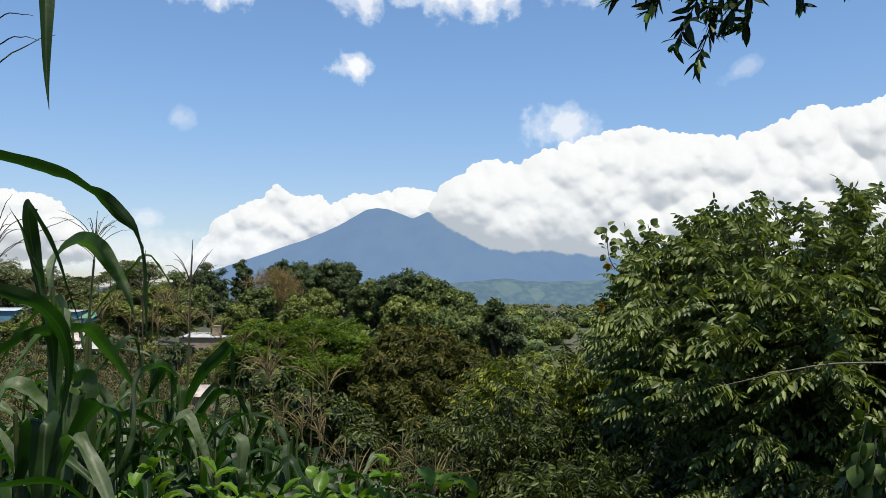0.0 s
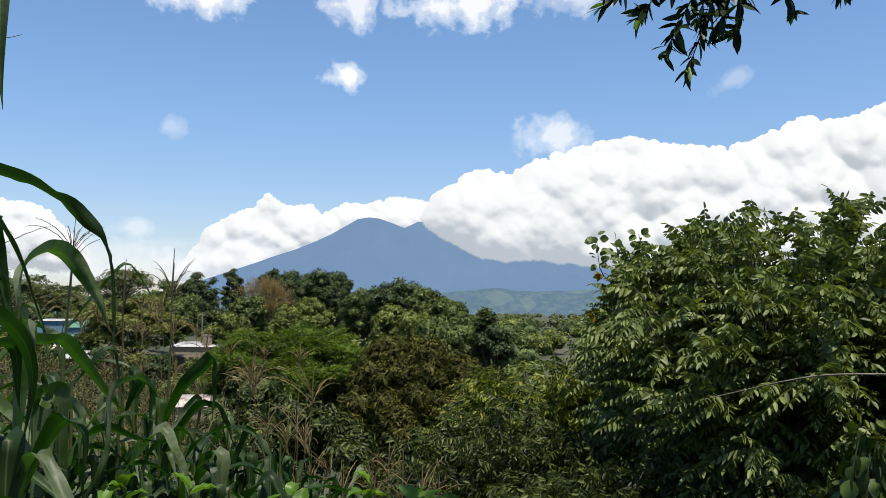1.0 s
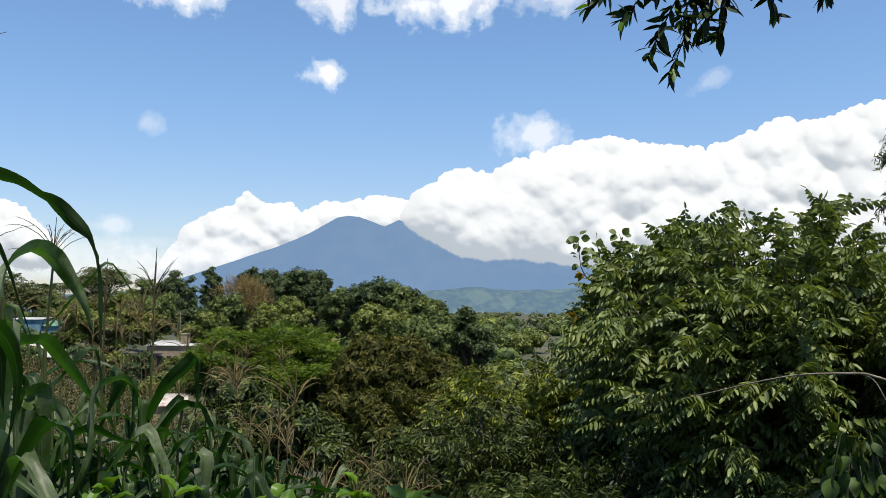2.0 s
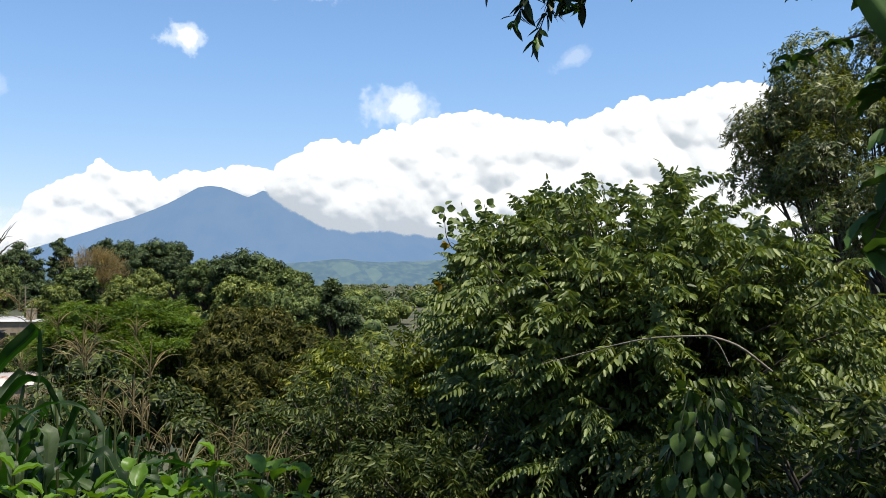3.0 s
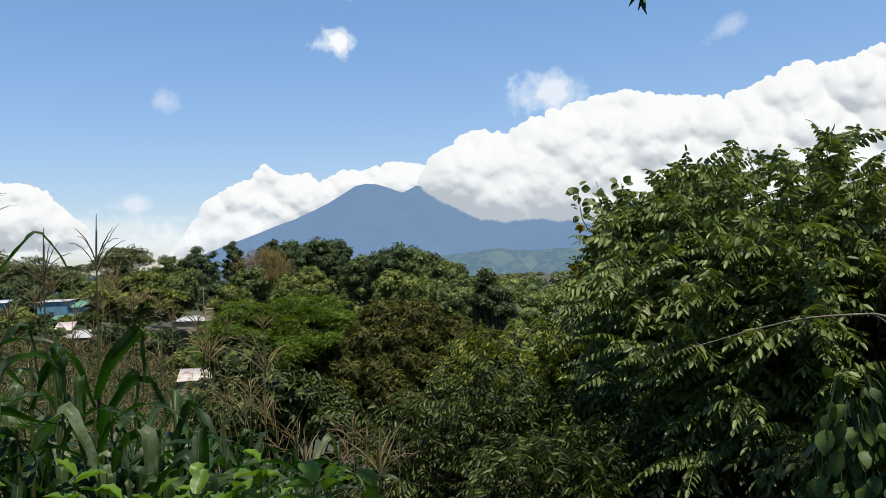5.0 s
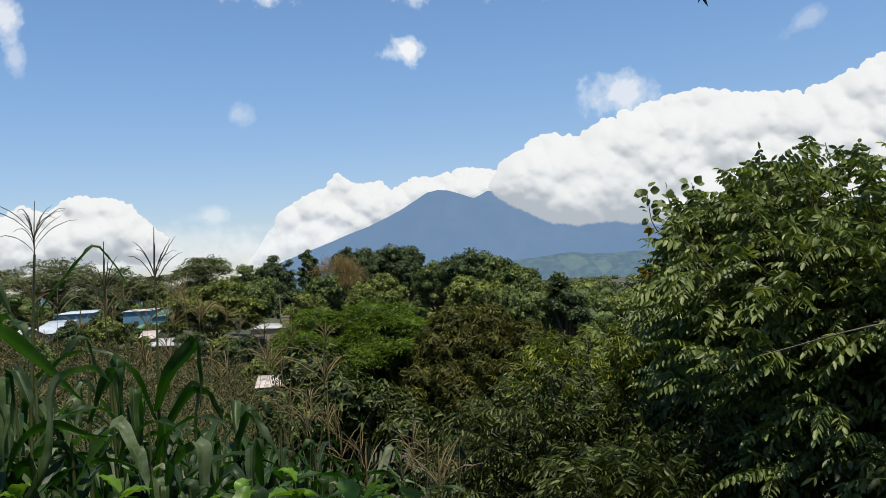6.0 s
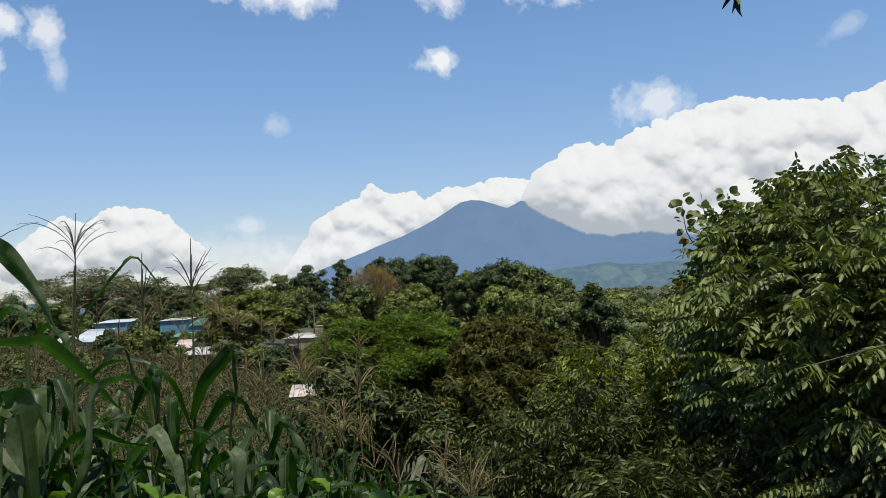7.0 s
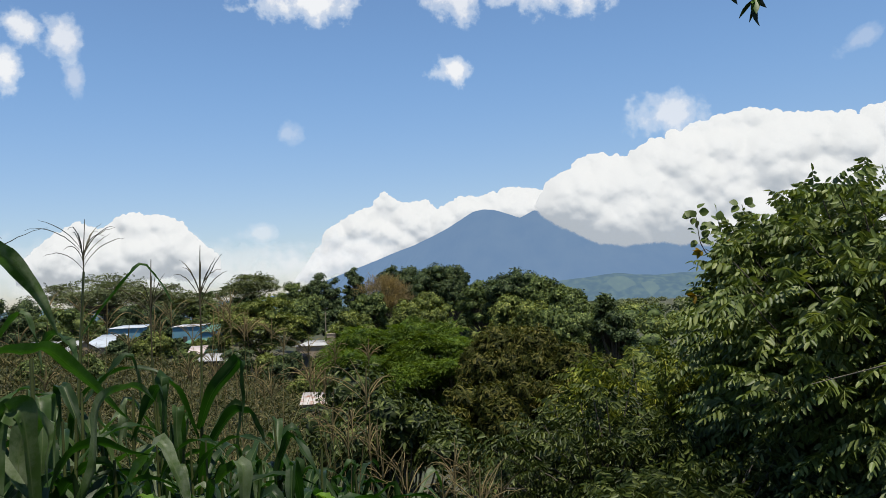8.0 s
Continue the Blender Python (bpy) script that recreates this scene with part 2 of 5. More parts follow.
def joined(pieces):
    """Several (vertices, quads) as one."""
    vs, fs, k = [], [], 0
    for v, f in pieces:
        vs.append(np.asarray(v, dtype=float))
        fs.append(np.asarray(f, dtype=int) + k)
        k += len(v)
    return np.concatenate(vs), np.concatenate(fs)


def unit(a):
    return a / np.maximum(np.linalg.norm(a, axis=-1, keepdims=True), 1e-9)


def tube(points, radii, sides=6):
    """A tapered round bar along a line of points."""
    p = np.asarray(points, dtype=float)
    r = np.interp(np.linspace(0, 1, len(p)), np.linspace(0, 1, len(radii)), radii)
    t = unit(np.gradient(p, axis=0))
    ref = np.where(np.abs(t[:, 2:3]) > 0.9, np.array([[1.0, 0, 0]]), np.array([[0, 0, 1.0]]))
    u = unit(np.cross(t, ref))
    w = np.cross(t, u)
    a = np.linspace(0, 2 * np.pi, sides, endpoint=False)
    ring = u[:, None] * np.cos(a)[None, :, None] + w[:, None] * np.sin(a)[None, :, None]
    v = (p[:, None] + ring * r[:, None, None]).reshape(-1, 3)
    i, j = np.meshgrid(np.arange(len(p) - 1), np.arange(sides), indexing="ij")
    k = (j + 1) % sides
    f = np.stack([i * sides + j, i * sides + k, (i + 1) * sides + k, (i + 1) * sides + j], -1).reshape(-1, 4)
    return v, f


def arc(points, n=12):
    """A smooth line through a few points (Catmull-Rom)."""
    p = np.asarray([tuple(q) for q in points], dtype=float)
    p = np.concatenate([[2 * p[0] - p[1]], p, [2 * p[-1] - p[-2]]])
    out = []
    for s in np.linspace(0, len(p) - 3 - 1e-6, n):
        i = int(s)
        t = s - i
        a, b, c, d = p[i:i + 4]
        out.append(0.5 * (2 * b + (c - a) * t + (2 * a - 5 * b + 4 * c - d) * t * t + (3 * b - a - 3 * c + d) * t ** 3))
    return np.array(out)


def leaves(pos, way, up, length, width, fold=0.25, droop=0.12, plain=False):
    """Many small leaves, folded along the midrib and drooping at the tip, as (vertices, quads)."""
    n = len(pos)
    length = np.broadcast_to(np.asarray(length, float), (n,))[:, None]
    width = np.broadcast_to(np.asarray(width, float), (n,))[:, None]
    way = unit(way)
    side = unit(np.cross(way, up))
    nrm = np.cross(side, way)
    def at(s, w, h):
        return pos + way * length * s + side * width * w + nrm * (width * h - length * droop * s * s)
    if plain:
        v = np.stack([at(0, 0, 0), at(0.45, 0.5, fold), at(1, 0, 0), at(0.45, -0.5, fold)], 1).reshape(-1, 3)
        return v, np.arange(n)[:, None] * 4 + np.arange(4)[None, :]
    v = np.stack([at(0, 0, 0), at(0.28, 0.5, fold), at(0.72, 0.42, fold * 0.8), at(1, 0, 0), at(0.72, -0.42, fold * 0.8), at(0.28, -0.5, fold)], 1).reshape(-1, 3)
    k = np.arange(n)[:, None] * 6
    f = np.concatenate([k + np.array([[0, 1, 2, 3]]), k + np.array([[0, 3, 4, 5]])])
    return v, f


def smooth_leaves(pos, way, up, length, width, fold=0.1, droop=0.12):
    """Leaves with a rounded outline, for those close by."""
    n = len(pos)
    length = np.broadcast_to(np.asarray(length, float), (n,))[:, None]
    width = np.broadcast_to(np.asarray(width, float), (n,))[:, None]
    way = unit(way)
    side = unit(np.cross(way, up))
    nrm = np.cross(side, way)
    rows = []
    for s, w in ((0.0, 0.03), (0.15, 0.3), (0.35, 0.48), (0.6, 0.46), (0.82, 0.27), (1.0, 0.02)):
        mid = pos + way * length * s - nrm * length * droop * s * s
        rows += [mid + side * width * w + nrm * width * fold * w * 2, mid, mid - side * width * w + nrm * width * fold * w * 2]
    v = np.stack(rows, 1).reshape(-1, 3)
    k = np.arange(n)[:, None] * 18
    f = np.concatenate([k + np.array([[r * 3 + c, r * 3 + c + 1, r * 3 + c + 4, r * 3 + c + 3]]) for r in range(5) for c in (0, 1)])
    return v, f


def sphere_points(rng, n, low=-1.0):
    z = rng.uniform(low, 1, n)
    a = rng.uniform(0, 2 * np.pi, n)
    s = np.sqrt(1 - z * z)
    return np.stack([s * np.cos(a), s * np.sin(a), z], 1)


# ---------------------------------------------------------------- ground
RIDGE_Y = np.array([-40, -5, 0, 3, 5, 8, 12, 20, 35, 60, 80, 105, 142, 266, 570, 1500, 3400, 5200], float)
RIDGE_Z = np.array([1.0, 0.1, 0, -0.15, -0.45, -1.35, -2.9, -5.2, -8.0, -10.5, -11.3, -12.5, -11.5, -12.8, -16.6, -26, -47, -60], float)


def ground_z(x, y):
    x, y = np.asarray(x, float), np.asarray(y, float)
    z = np.interp(y, RIDGE_Y, RIDGE_Z)
    gully = np.clip((x - 0.3) / 9, 0, 1)
    gully = gully * gully * (3 - 2 * gully)
    z = z - 2.6 * gully * np.interp(y, [3, 9, 60, 120, 300], [0, 1, 1.6, 2.4, 0])
    z = z + np.interp(y, [15, 95, 140, 380], [0, 1, 0.9, 0]) * np.clip((-x - 22) / 40, 0, 1) * 7.5
    return z + 0.25 * np.sin(x * 0.21 + 1.3) * np.sin(y * 0.17) * np.clip(y / 15, 0, 1)


def make_ground():
    ys = np.concatenate([np.linspace(-40, 30, 71), np.geomspace(31, 5200, 90)])
    xs = np.concatenate([-np.geomspace(5000, 31, 60), np.linspace(-30, 30, 61), np.geomspace(31, 5000, 60)])
    gx, gy = np.meshgrid(xs, ys)
    v = np.stack([gx, gy, ground_z(gx, gy)], -1).reshape(-1, 3)
    w = len(xs)
    i, j = np.meshgrid(np.arange(len(ys) - 1), np.arange(w - 1), indexing="ij")
    f = np.stack([i * w + j, i * w + j + 1, (i + 1) * w + j + 1, (i + 1) * w + j], -1).reshape(-1, 4)
    tagged(part("ground", (v, f), M_GROUND), "overgrown slope falling away to a wide green valley", "ground", kind="structure")


make_ground()


# ---------------------------------------------------------------- mountain and hills
def height_sheet(name, xs, ys, zf, material, label, category):
    gx, gy = np.meshgrid(xs, ys)
    z = np.vectorize(zf)(gx, gy)
    v = np.stack([gx, gy, z], -1).reshape(-1, 3)
    w = len(xs)
    i, j = np.meshgrid(np.arange(len(ys) - 1), np.arange(w - 1), indexing="ij")
    f = np.stack([i * w + j, i * w + j + 1, (i + 1) * w + j + 1, (i + 1) * w + j], -1).reshape(-1, 4)
    return tagged(part(name, (v, f), material), label, category, kind="structure")


MT_X = [-2600, -1400, -1019, -863, -728, -627, -526, -458, -408, -350, -294, -247, -160, -127, -86, -47, -17, 83, 180, 300, 480, 660, 850, 1500, 2600]
MT_Z = [-60, 60, 186, 240, 284, 326, 376, 414, 442, 453, 446, 430, 396, 410, 431, 424, 412, 400, 384, 352, 316, 284, 250, 120, 0]


def mountain_z(x, y):
    back = (y - 4450) / 1100
    top = np.interp(x * (1 + 0.1 * max(-back, 0)), MT_X, MT_Z) + EYE
    gul = noise.fractal((x * 0.008, y * 0.0016, 0.0), 0.9, 2.0, 5)
    fall = max(0.0, 1 - abs(back)) ** 1.25
    edge = min(1.0, abs(back) * 4 + 0.06)
    return -62 + (top + 62) * fall + 34 * gul * edge * fall


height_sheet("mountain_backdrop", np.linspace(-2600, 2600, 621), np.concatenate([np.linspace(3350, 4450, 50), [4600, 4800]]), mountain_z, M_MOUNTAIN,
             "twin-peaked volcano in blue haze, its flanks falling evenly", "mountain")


def hills_z(x, y):
    v = noise.fractal((x * 0.006 + 3.1, y * 0.003 + 1.7, 0.3), 0.8, 2.0, 6)
    crest = np.interp(x, [-2400, -600, 1, 104, 207, 277, 348, 460, 900, 2600], [20, 24, 33, 42, 52, 43, 41, 46, 58, 40])
    rise = np.interp(y, [1500, 2400, 2900, 3400], [0.0, 0.25, 1.0, 0.7])
    return -74 + (crest + 74) * rise + v * np.interp(y, [1500, 2700, 2900, 3400], [16, 20, 5, 10])


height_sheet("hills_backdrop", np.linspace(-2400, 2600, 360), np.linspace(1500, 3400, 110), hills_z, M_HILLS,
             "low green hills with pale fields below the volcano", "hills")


# ---------------------------------------------------------------- clouds
def smear(a, r):
    """A soft blur over r cells."""
    k = np.exp(-np.linspace(-2, 2, 2 * r + 1) ** 2)
    k /= k.sum()
    for axis in (0, 1):
        pad = [(r, r) if i == axis else (0, 0) for i in (0, 1)]
        a = np.apply_along_axis(lambda c: np.convolve(c, k, "valid"), axis, np.pad(a, pad, mode="edge"))
    return a


def cloud_bank(name, label, tops, base, dist, seed, big=100.0, ragged=10):
    """Cumulus: billows heaped on billows, in three sizes, between an upper outline and a torn underside."""
    rng = np.random.default_rng(seed)
    tx, tz = np.array(tops, float).T
    bx, bz = np.array(base, float).T
    cell = 5.5
    xs = np.arange(tx[0] - 20, tx[-1] + 20, cell)
    zs = np.arange(bz.min() - 40, tz.max() + 60, cell)
    top, low = np.interp(xs, tx, tz), np.interp(xs, bx, bz)
    layers = [np.zeros((len(zs), len(xs))) for _ in range(3)]

    def puff(layer, x, z, r):
        i0, i1 = np.searchsorted(zs, (z - r, z + r))
        j0, j1 = np.searchsorted(xs, (x - r, x + r))
        d = r * r - (xs[None, j0:j1] - x) ** 2 - ((zs[i0:i1, None] - z) * 1.06) ** 2
        h = layers[layer]
        h[i0:i1, j0:j1] = np.maximum(h[i0:i1, j0:j1], np.sqrt(np.maximum(d, 0)))

    def heap(x, z, r, small):
        """A billow with smaller ones budding from its upper rim."""
        puff(1, x, z, r)
        for _ in range(small):
            a = rng.uniform(-0.2, math.pi + 0.2)
            s = r * rng.uniform(0.18, 0.42)
            puff(2, x + math.cos(a) * (r - s * 0.45), z + math.sin(a) * (r - s * 0.45), s)

    x = tx[0]
    while x < tx[-1]:
        t, l = np.interp(x, tx, tz), np.interp(x, bx, bz)
        r = min(big * rng.uniform(0.22, 0.62), max((t - l) * 0.5, 10))
        heap(x, t - r * rng.uniform(1.0, 1.3), r, 8)
        x += r * rng.uniform(0.7, 1.3)
    x = tx[0]
    while x < tx[-1]:
        t, l = np.interp(x, tx, tz), np.interp(x, bx, bz)
        r = min(big * rng.uniform(0.2, 0.5), max((t - l) * 0.4, 8))
        heap(x, l + r * rng.uniform(0.7, 1.5), r, 6)
        x += r * rng.uniform(0.6, 1.2)
    area = float(np.sum(top - low)) * cell
    for _ in range(int(5.0 * area / (3.1 * big * big))):
        x = rng.uniform(tx[0], tx[-1])
        t, l = np.interp(x, tx, tz), np.interp(x, bx, bz)
        r = big * rng.uniform(0.5, 1.3)
        if t - l > r * 1.7:
            puff(0, x, rng.uniform(l + r * 0.5, t - r * 1.1), r)
        r = big * rng.uniform(0.2, 0.85)
        if t - l > r * 3:
            heap(x, rng.uniform(l + r, t - r * 1.5), r, 7)
    fill = (zs[:, None] < (top - big * 0.3)[None, :]) & (zs[:, None] > (low + 10)[None, :])
    body = (layers[0] > 0) | (layers[1] > 0) | (layers[2] > 0) | fill
    body &= zs[:, None] > (low - 15)[None, :]
    layers[1] = np.maximum(layers[1], smear(layers[1], 12) * 0.95)      # no pits between billows
    layers[2] = np.maximum(layers[2], smear(layers[2], 5) * 0.9)
    depth = smear(layers[0], 7) * 1.7 + smear(layers[1], 4) * 1.15 + smear(layers[2], 2) * 0.4
    crisp, loose = smear(body.astype(float), 2), smear(body.astype(float), ragged)
    up = np.clip((zs[:, None] - low[None, :]) / np.maximum(top - low, 30)[None, :] * 1.6 - 0.2, 0, 1)
    density = crisp * up + loose * (1 - up)
    gx, gz = np.meshgrid(xs, zs)
    v = np.stack([gx, dist - depth * 0.1, gz + EYE], -1).reshape(-1, 3)
    dz, dx = np.gradient(depth, cell)
    lift = np.clip((zs[:, None] - low[None, :]) / np.maximum(top - low, 30)[None, :], 0, 1)
    way = unit(unit(np.stack([-dx, -np.ones_like(dx), -dz], -1)) * 0.8 + np.array([0.1, -0.1, 0.0]) + np.array([0, 0, 1.0]) * (0.44 + 0.16 * lift)[..., None]).reshape(-1, 3)      # normals tilted upwards to imitate light that scatters round every billow
    w = len(xs)
    i, j = np.meshgrid(np.arange(len(zs) - 1), np.arange(w - 1), indexing="ij")
    f = np.stack([i * w + j, i * w + j + 1, (i + 1) * w + j + 1, (i + 1) * w + j], -1).reshape(-1, 4)
    f = f[(density.ravel()[f] > 0.03).any(1)]
    used, f = np.unique(f, return_inverse=True)
    ob = part(name, (v[used], f.reshape(-1, 4)), M_CLOUD)
    ob.data.attributes.new("puff", "FLOAT", "POINT").data.foreach_set("value", density.ravel()[used].astype(np.float32))
    ob.data.normals_split_custom_set_from_vertices(way[used].tolist())
    ob.visible_shadow = False
    tagged(ob, label, "cloud", kind="structure")


cloud_bank("cloud_bank_backdrop", "towering white cumulus bank over the volcano's shoulder",
           [(-60, 400), (0, 460), (42, 522), (121, 605), (227, 628), (358, 605), (464, 670), (569, 708), (675, 740), (912, 785), (1149, 750), (1386, 742),
            (1544, 775), (1640, 840), (1729, 888), (1966, 875), (2137, 957), (2414, 1000), (2900, 820)],
           [(-60, 385), (-26, 352), (97, 278), (179, 226), (345, 200), (471, 214), (595, 192), (719, 172), (900, 150), (2900, 110)], 3900, 5, 120, 9)
cloud_bank("cloud_ridge_backdrop", "lower white cumulus drifting behind the volcano",
           [(-1486, 130), (-1429, 190), (-1352, 294), (-1295, 360), (-1237, 444), (-1109, 508), (-1010, 535), (-944, 616), (-893, 580), (-842, 545), (-685, 555), (-654, 485),
            (-583, 519), (-503, 562), (-391, 557), (-304, 577), (-200, 603), (-67, 576), (90, 540)],
           [(-1486, 110), (-1000, 190), (-600, 300), (90, 380)], 4700, 8, 66, 14)
cloud_bank("cloud_heap_backdrop", "white cumulus heap low over the tree line",
           [(-2560, 250), (-2400, 380), (-2260, 440), (-2120, 400), (-2010, 480), (-1900, 455), (-1770, 440), (-1650, 330), (-1560, 250)],
           [(-2560, 150), (-1560, 150)], 3750, 11, 75, 14)


def _wisp(n, l, p):
    co = n.new("ShaderNodeTexCoord")
    info = n.new("ShaderNodeObjectInfo")
    mid = n.new("ShaderNodeVectorMath")
    mid.operation = "SUBTRACT"
    mid.inputs[1].default_value = (0.5, 0.0, 0.5)
    l.new(co.outputs["Generated"], mid.inputs[0])
    flat = n.new("ShaderNodeVectorMath")
    flat.operation = "MULTIPLY"
    flat.inputs[1].default_value = (2, 0, 2)
    l.new(mid.outputs[0], flat.inputs[0])
    rad = n.new("ShaderNodeVectorMath")
    rad.operation = "LENGTH"
    l.new(flat.outputs[0], rad.inputs[0])
    tex = n.new("ShaderNodeTexNoise")
    tex.noise_dimensions = "4D"
    tex.inputs["Scale"].default_value, tex.inputs["Detail"].default_value, tex.inputs["Roughness"].default_value = 0.011, 8, 0.56
    l.new(co.outputs["Object"], tex.inputs["Vector"])
    seed = n.new("ShaderNodeMath")
    seed.operation = "MULTIPLY"
    seed.inputs[1].default_value = 40
    l.new(info.outputs["Random"], seed.inputs[0])
    l.new(seed.outputs[0], tex.inputs["W"])
    body = n.new("ShaderNodeMath")
    body.operation = "MULTIPLY_ADD"
    body.inputs[1].default_value = -0.62
    l.new(rad.outputs["Value"], body.inputs[0])
    l.new(tex.outputs[0], body.inputs[2])
    alpha = tint(n, l, body.outputs[0], [(0.02, (0, 0, 0)), (0.2, (0.55, 0.55, 0.55)), (0.38, (1, 1, 1))], "EASE")
    # the sunlit white and its bluish rim are emitted by the sheet itself
    glow = n.new("ShaderNodeEmission")
    l.new(tint(n, l, body.outputs[0], [(0.05, (0.72, 0.84, 0.97)), (0.3, (0.95, 0.97, 1.0))]), glow.inputs[0])
    glow.inputs[1].default_value = 0.7
    clear = n.new("ShaderNodeBsdfTransparent")
    dense = n.new("ShaderNodeMath")
    dense.operation = "MULTIPLY"
    l.new(alpha, dense.inputs[0])
    col = n.new("ShaderNodeSeparateColor")
    l.new(info.outputs["Color"], col.inputs[0])
    l.new(col.outputs[0], dense.inputs[1])
    mix = n.new("ShaderNodeMixShader")
    l.new(dense.outputs[0], mix.inputs[0])
    l.new(clear.outputs[0], mix.inputs[1])
    l.new(glow.outputs[0], mix.inputs[2])
    l.new(mix.outputs[0], n["Material Output"].inputs[0])


M_WISP = mat("thin_cloud_haze", _wisp)


def wisp(az, el, wide, high, density=1.0, lean=0.0, d=4000.0):
    """A thin, torn sheet for high clouds and low horizon haze, slightly domed; sizes in degrees of sky."""
    a, b = d * math.tan(radians(wide / 2)), d * math.tan(radians(high / 2))
    g = np.linspace(-1, 1, 9)
    gx, gz = np.meshgrid(g, g)
    v = np.stack([gx * a, 0.12 * a * (gx ** 2 + gz ** 2), gz * b], -1).reshape(-1, 3)
    i, j = np.meshgrid(np.arange(8), np.arange(8), indexing="ij")
    f = np.stack([i * 9 + j, i * 9 + j + 1, (i + 1) * 9 + j + 1, (i + 1) * 9 + j], -1).reshape(-1, 4)
    ob = tagged(part("cloud_wisp_backdrop", (v, f), M_WISP), "thin white sheet of cloud and haze in the blue sky", "cloud", "small clouds", "structure")
    ob.color = (density, density, density, 1)
    ob.visible_shadow = False
    c = math.cos(radians(el))
    ob.matrix_world = Matrix.Translation((d * math.sin(radians(az)) * c, d * math.cos(radians(az)) * c, EYE + d * math.sin(radians(el)))) @ pose(0, 0, 0, el, 0, -az) @ pose(0, 0, 0, 0, lean, 0)


# the five broad ones at 4750 imitate pale haze along the horizon
for spec in [(-6.3, 15.2, 4.2, 2.8), (-17.7, 11.4, 2.8, 2.6, 0.32), (7.9, 11.3, 7.5, 4.6, 0.75), (19.7, 14.2, 4.6, 1.9, 0.28, -24), (-16.2, 19.9, 10.5, 4.2),
             (2.0, 20.0, 13.0, 5.0, 0.95), (-5.8, 19.9, 6.0, 4.8, 0.85), (9.5, 20.4, 8.0, 4.0, 0.6), (-34.3, 17.7, 4.2, 2.8, 0.9, 30), (-31.9, 17.0, 3.6, 4.6, 0.8), (-35.3, 15.0, 3.4, 4.6),
             (-20.0, 4.8, 4.4, 2.0, 0.5), (-23.0, 3.0, 20.0, 5.0, 0.38, 0, 4750), (-13.5, 3.0, 14.0, 4.4, 0.5, 0, 4750), (-34.0, 3.0, 14.0, 5.0, 0.38, 0, 4750), (-18.0, 2.2, 18.0, 4.0, 0.45, 0, 4750), (-29.0, 1.8, 20.0, 4.0, 0.45, 0, 4750), (-31.2, 14.6, 2.0, 3.6, 0.45), (1.0, 5.1, 2.6, 1.2, 0.5), (7.0, 3.3, 5.0, 0.9, 0.55)]:
    wisp(*spec)


# ---------------------------------------------------------------- trees
def quad_ball(n=5):
    g = np.tan(np.linspace(-np.pi / 4, np.pi / 4, n + 1))
    a, b = np.meshgrid(g, g)
    o = np.ones_like(a)
    vs, fs, k = [], [], 0
    i, j = np.meshgrid(np.arange(n), np.arange(n), indexing="ij")
    f = np.stack([i * (n + 1) + j, i * (n + 1) + j + 1, (i + 1) * (n + 1) + j + 1, (i + 1) * (n + 1) + j], -1).reshape(-1, 4)
    for s in (1, -1):
        for w in ((a, b * s, o * s), (o * s, a, b * s), (b * s, o * s, a)):
            vs.append(unit(np.stack(w, -1).reshape(-1, 3)))
            fs.append(f + k)
            k += (n + 1) ** 2
    return np.concatenate(vs), np.concatenate(fs)


BALL_V, BALL_F = quad_ball(3)


def whorls(rng, blobs, count, per, length, width, droop=0.5, low=-0.5, plain=False):
    """Clusters of leaves that radiate from twig ends over the outside of leafy lobes."""
    c, r = blobs[:, :3], blobs[:, 3]
    pick = rng.choice(len(blobs), count, p=r ** 2 / np.sum(r ** 2))
    n = sphere_points(rng, count, low)
    flat = np.array([1, 1, 0.8])
    at = c[pick] + n * flat * (r[pick] * (rng.uniform(0.7, 1.06, count) + 0.25 * rng.random(count) ** 4))[:, None]
    axis = np.repeat(unit(n + np.array([0, 0, 0.35]) + rng.normal(0, 0.25, (count, 3))), per, 0)
    at = np.repeat(at, per, 0) + rng.normal(0, length * 0.12, (count * per, 3))
    ref = unit(rng.normal(0, 1, (count * per, 3)))
    radial = unit(np.cross(axis, ref))
    way = axis * rng.uniform(0.1, 0.7, (count * per, 1)) + radial - np.array([0, 0, 1]) * droop * rng.uniform(0.3, 1.4, (count * per, 1))
    ln = length * rng.uniform(0.65, 1.25, count * per)
    return leaves(at, way, axis + 0.001, ln, width * ln / length, plain=plain)


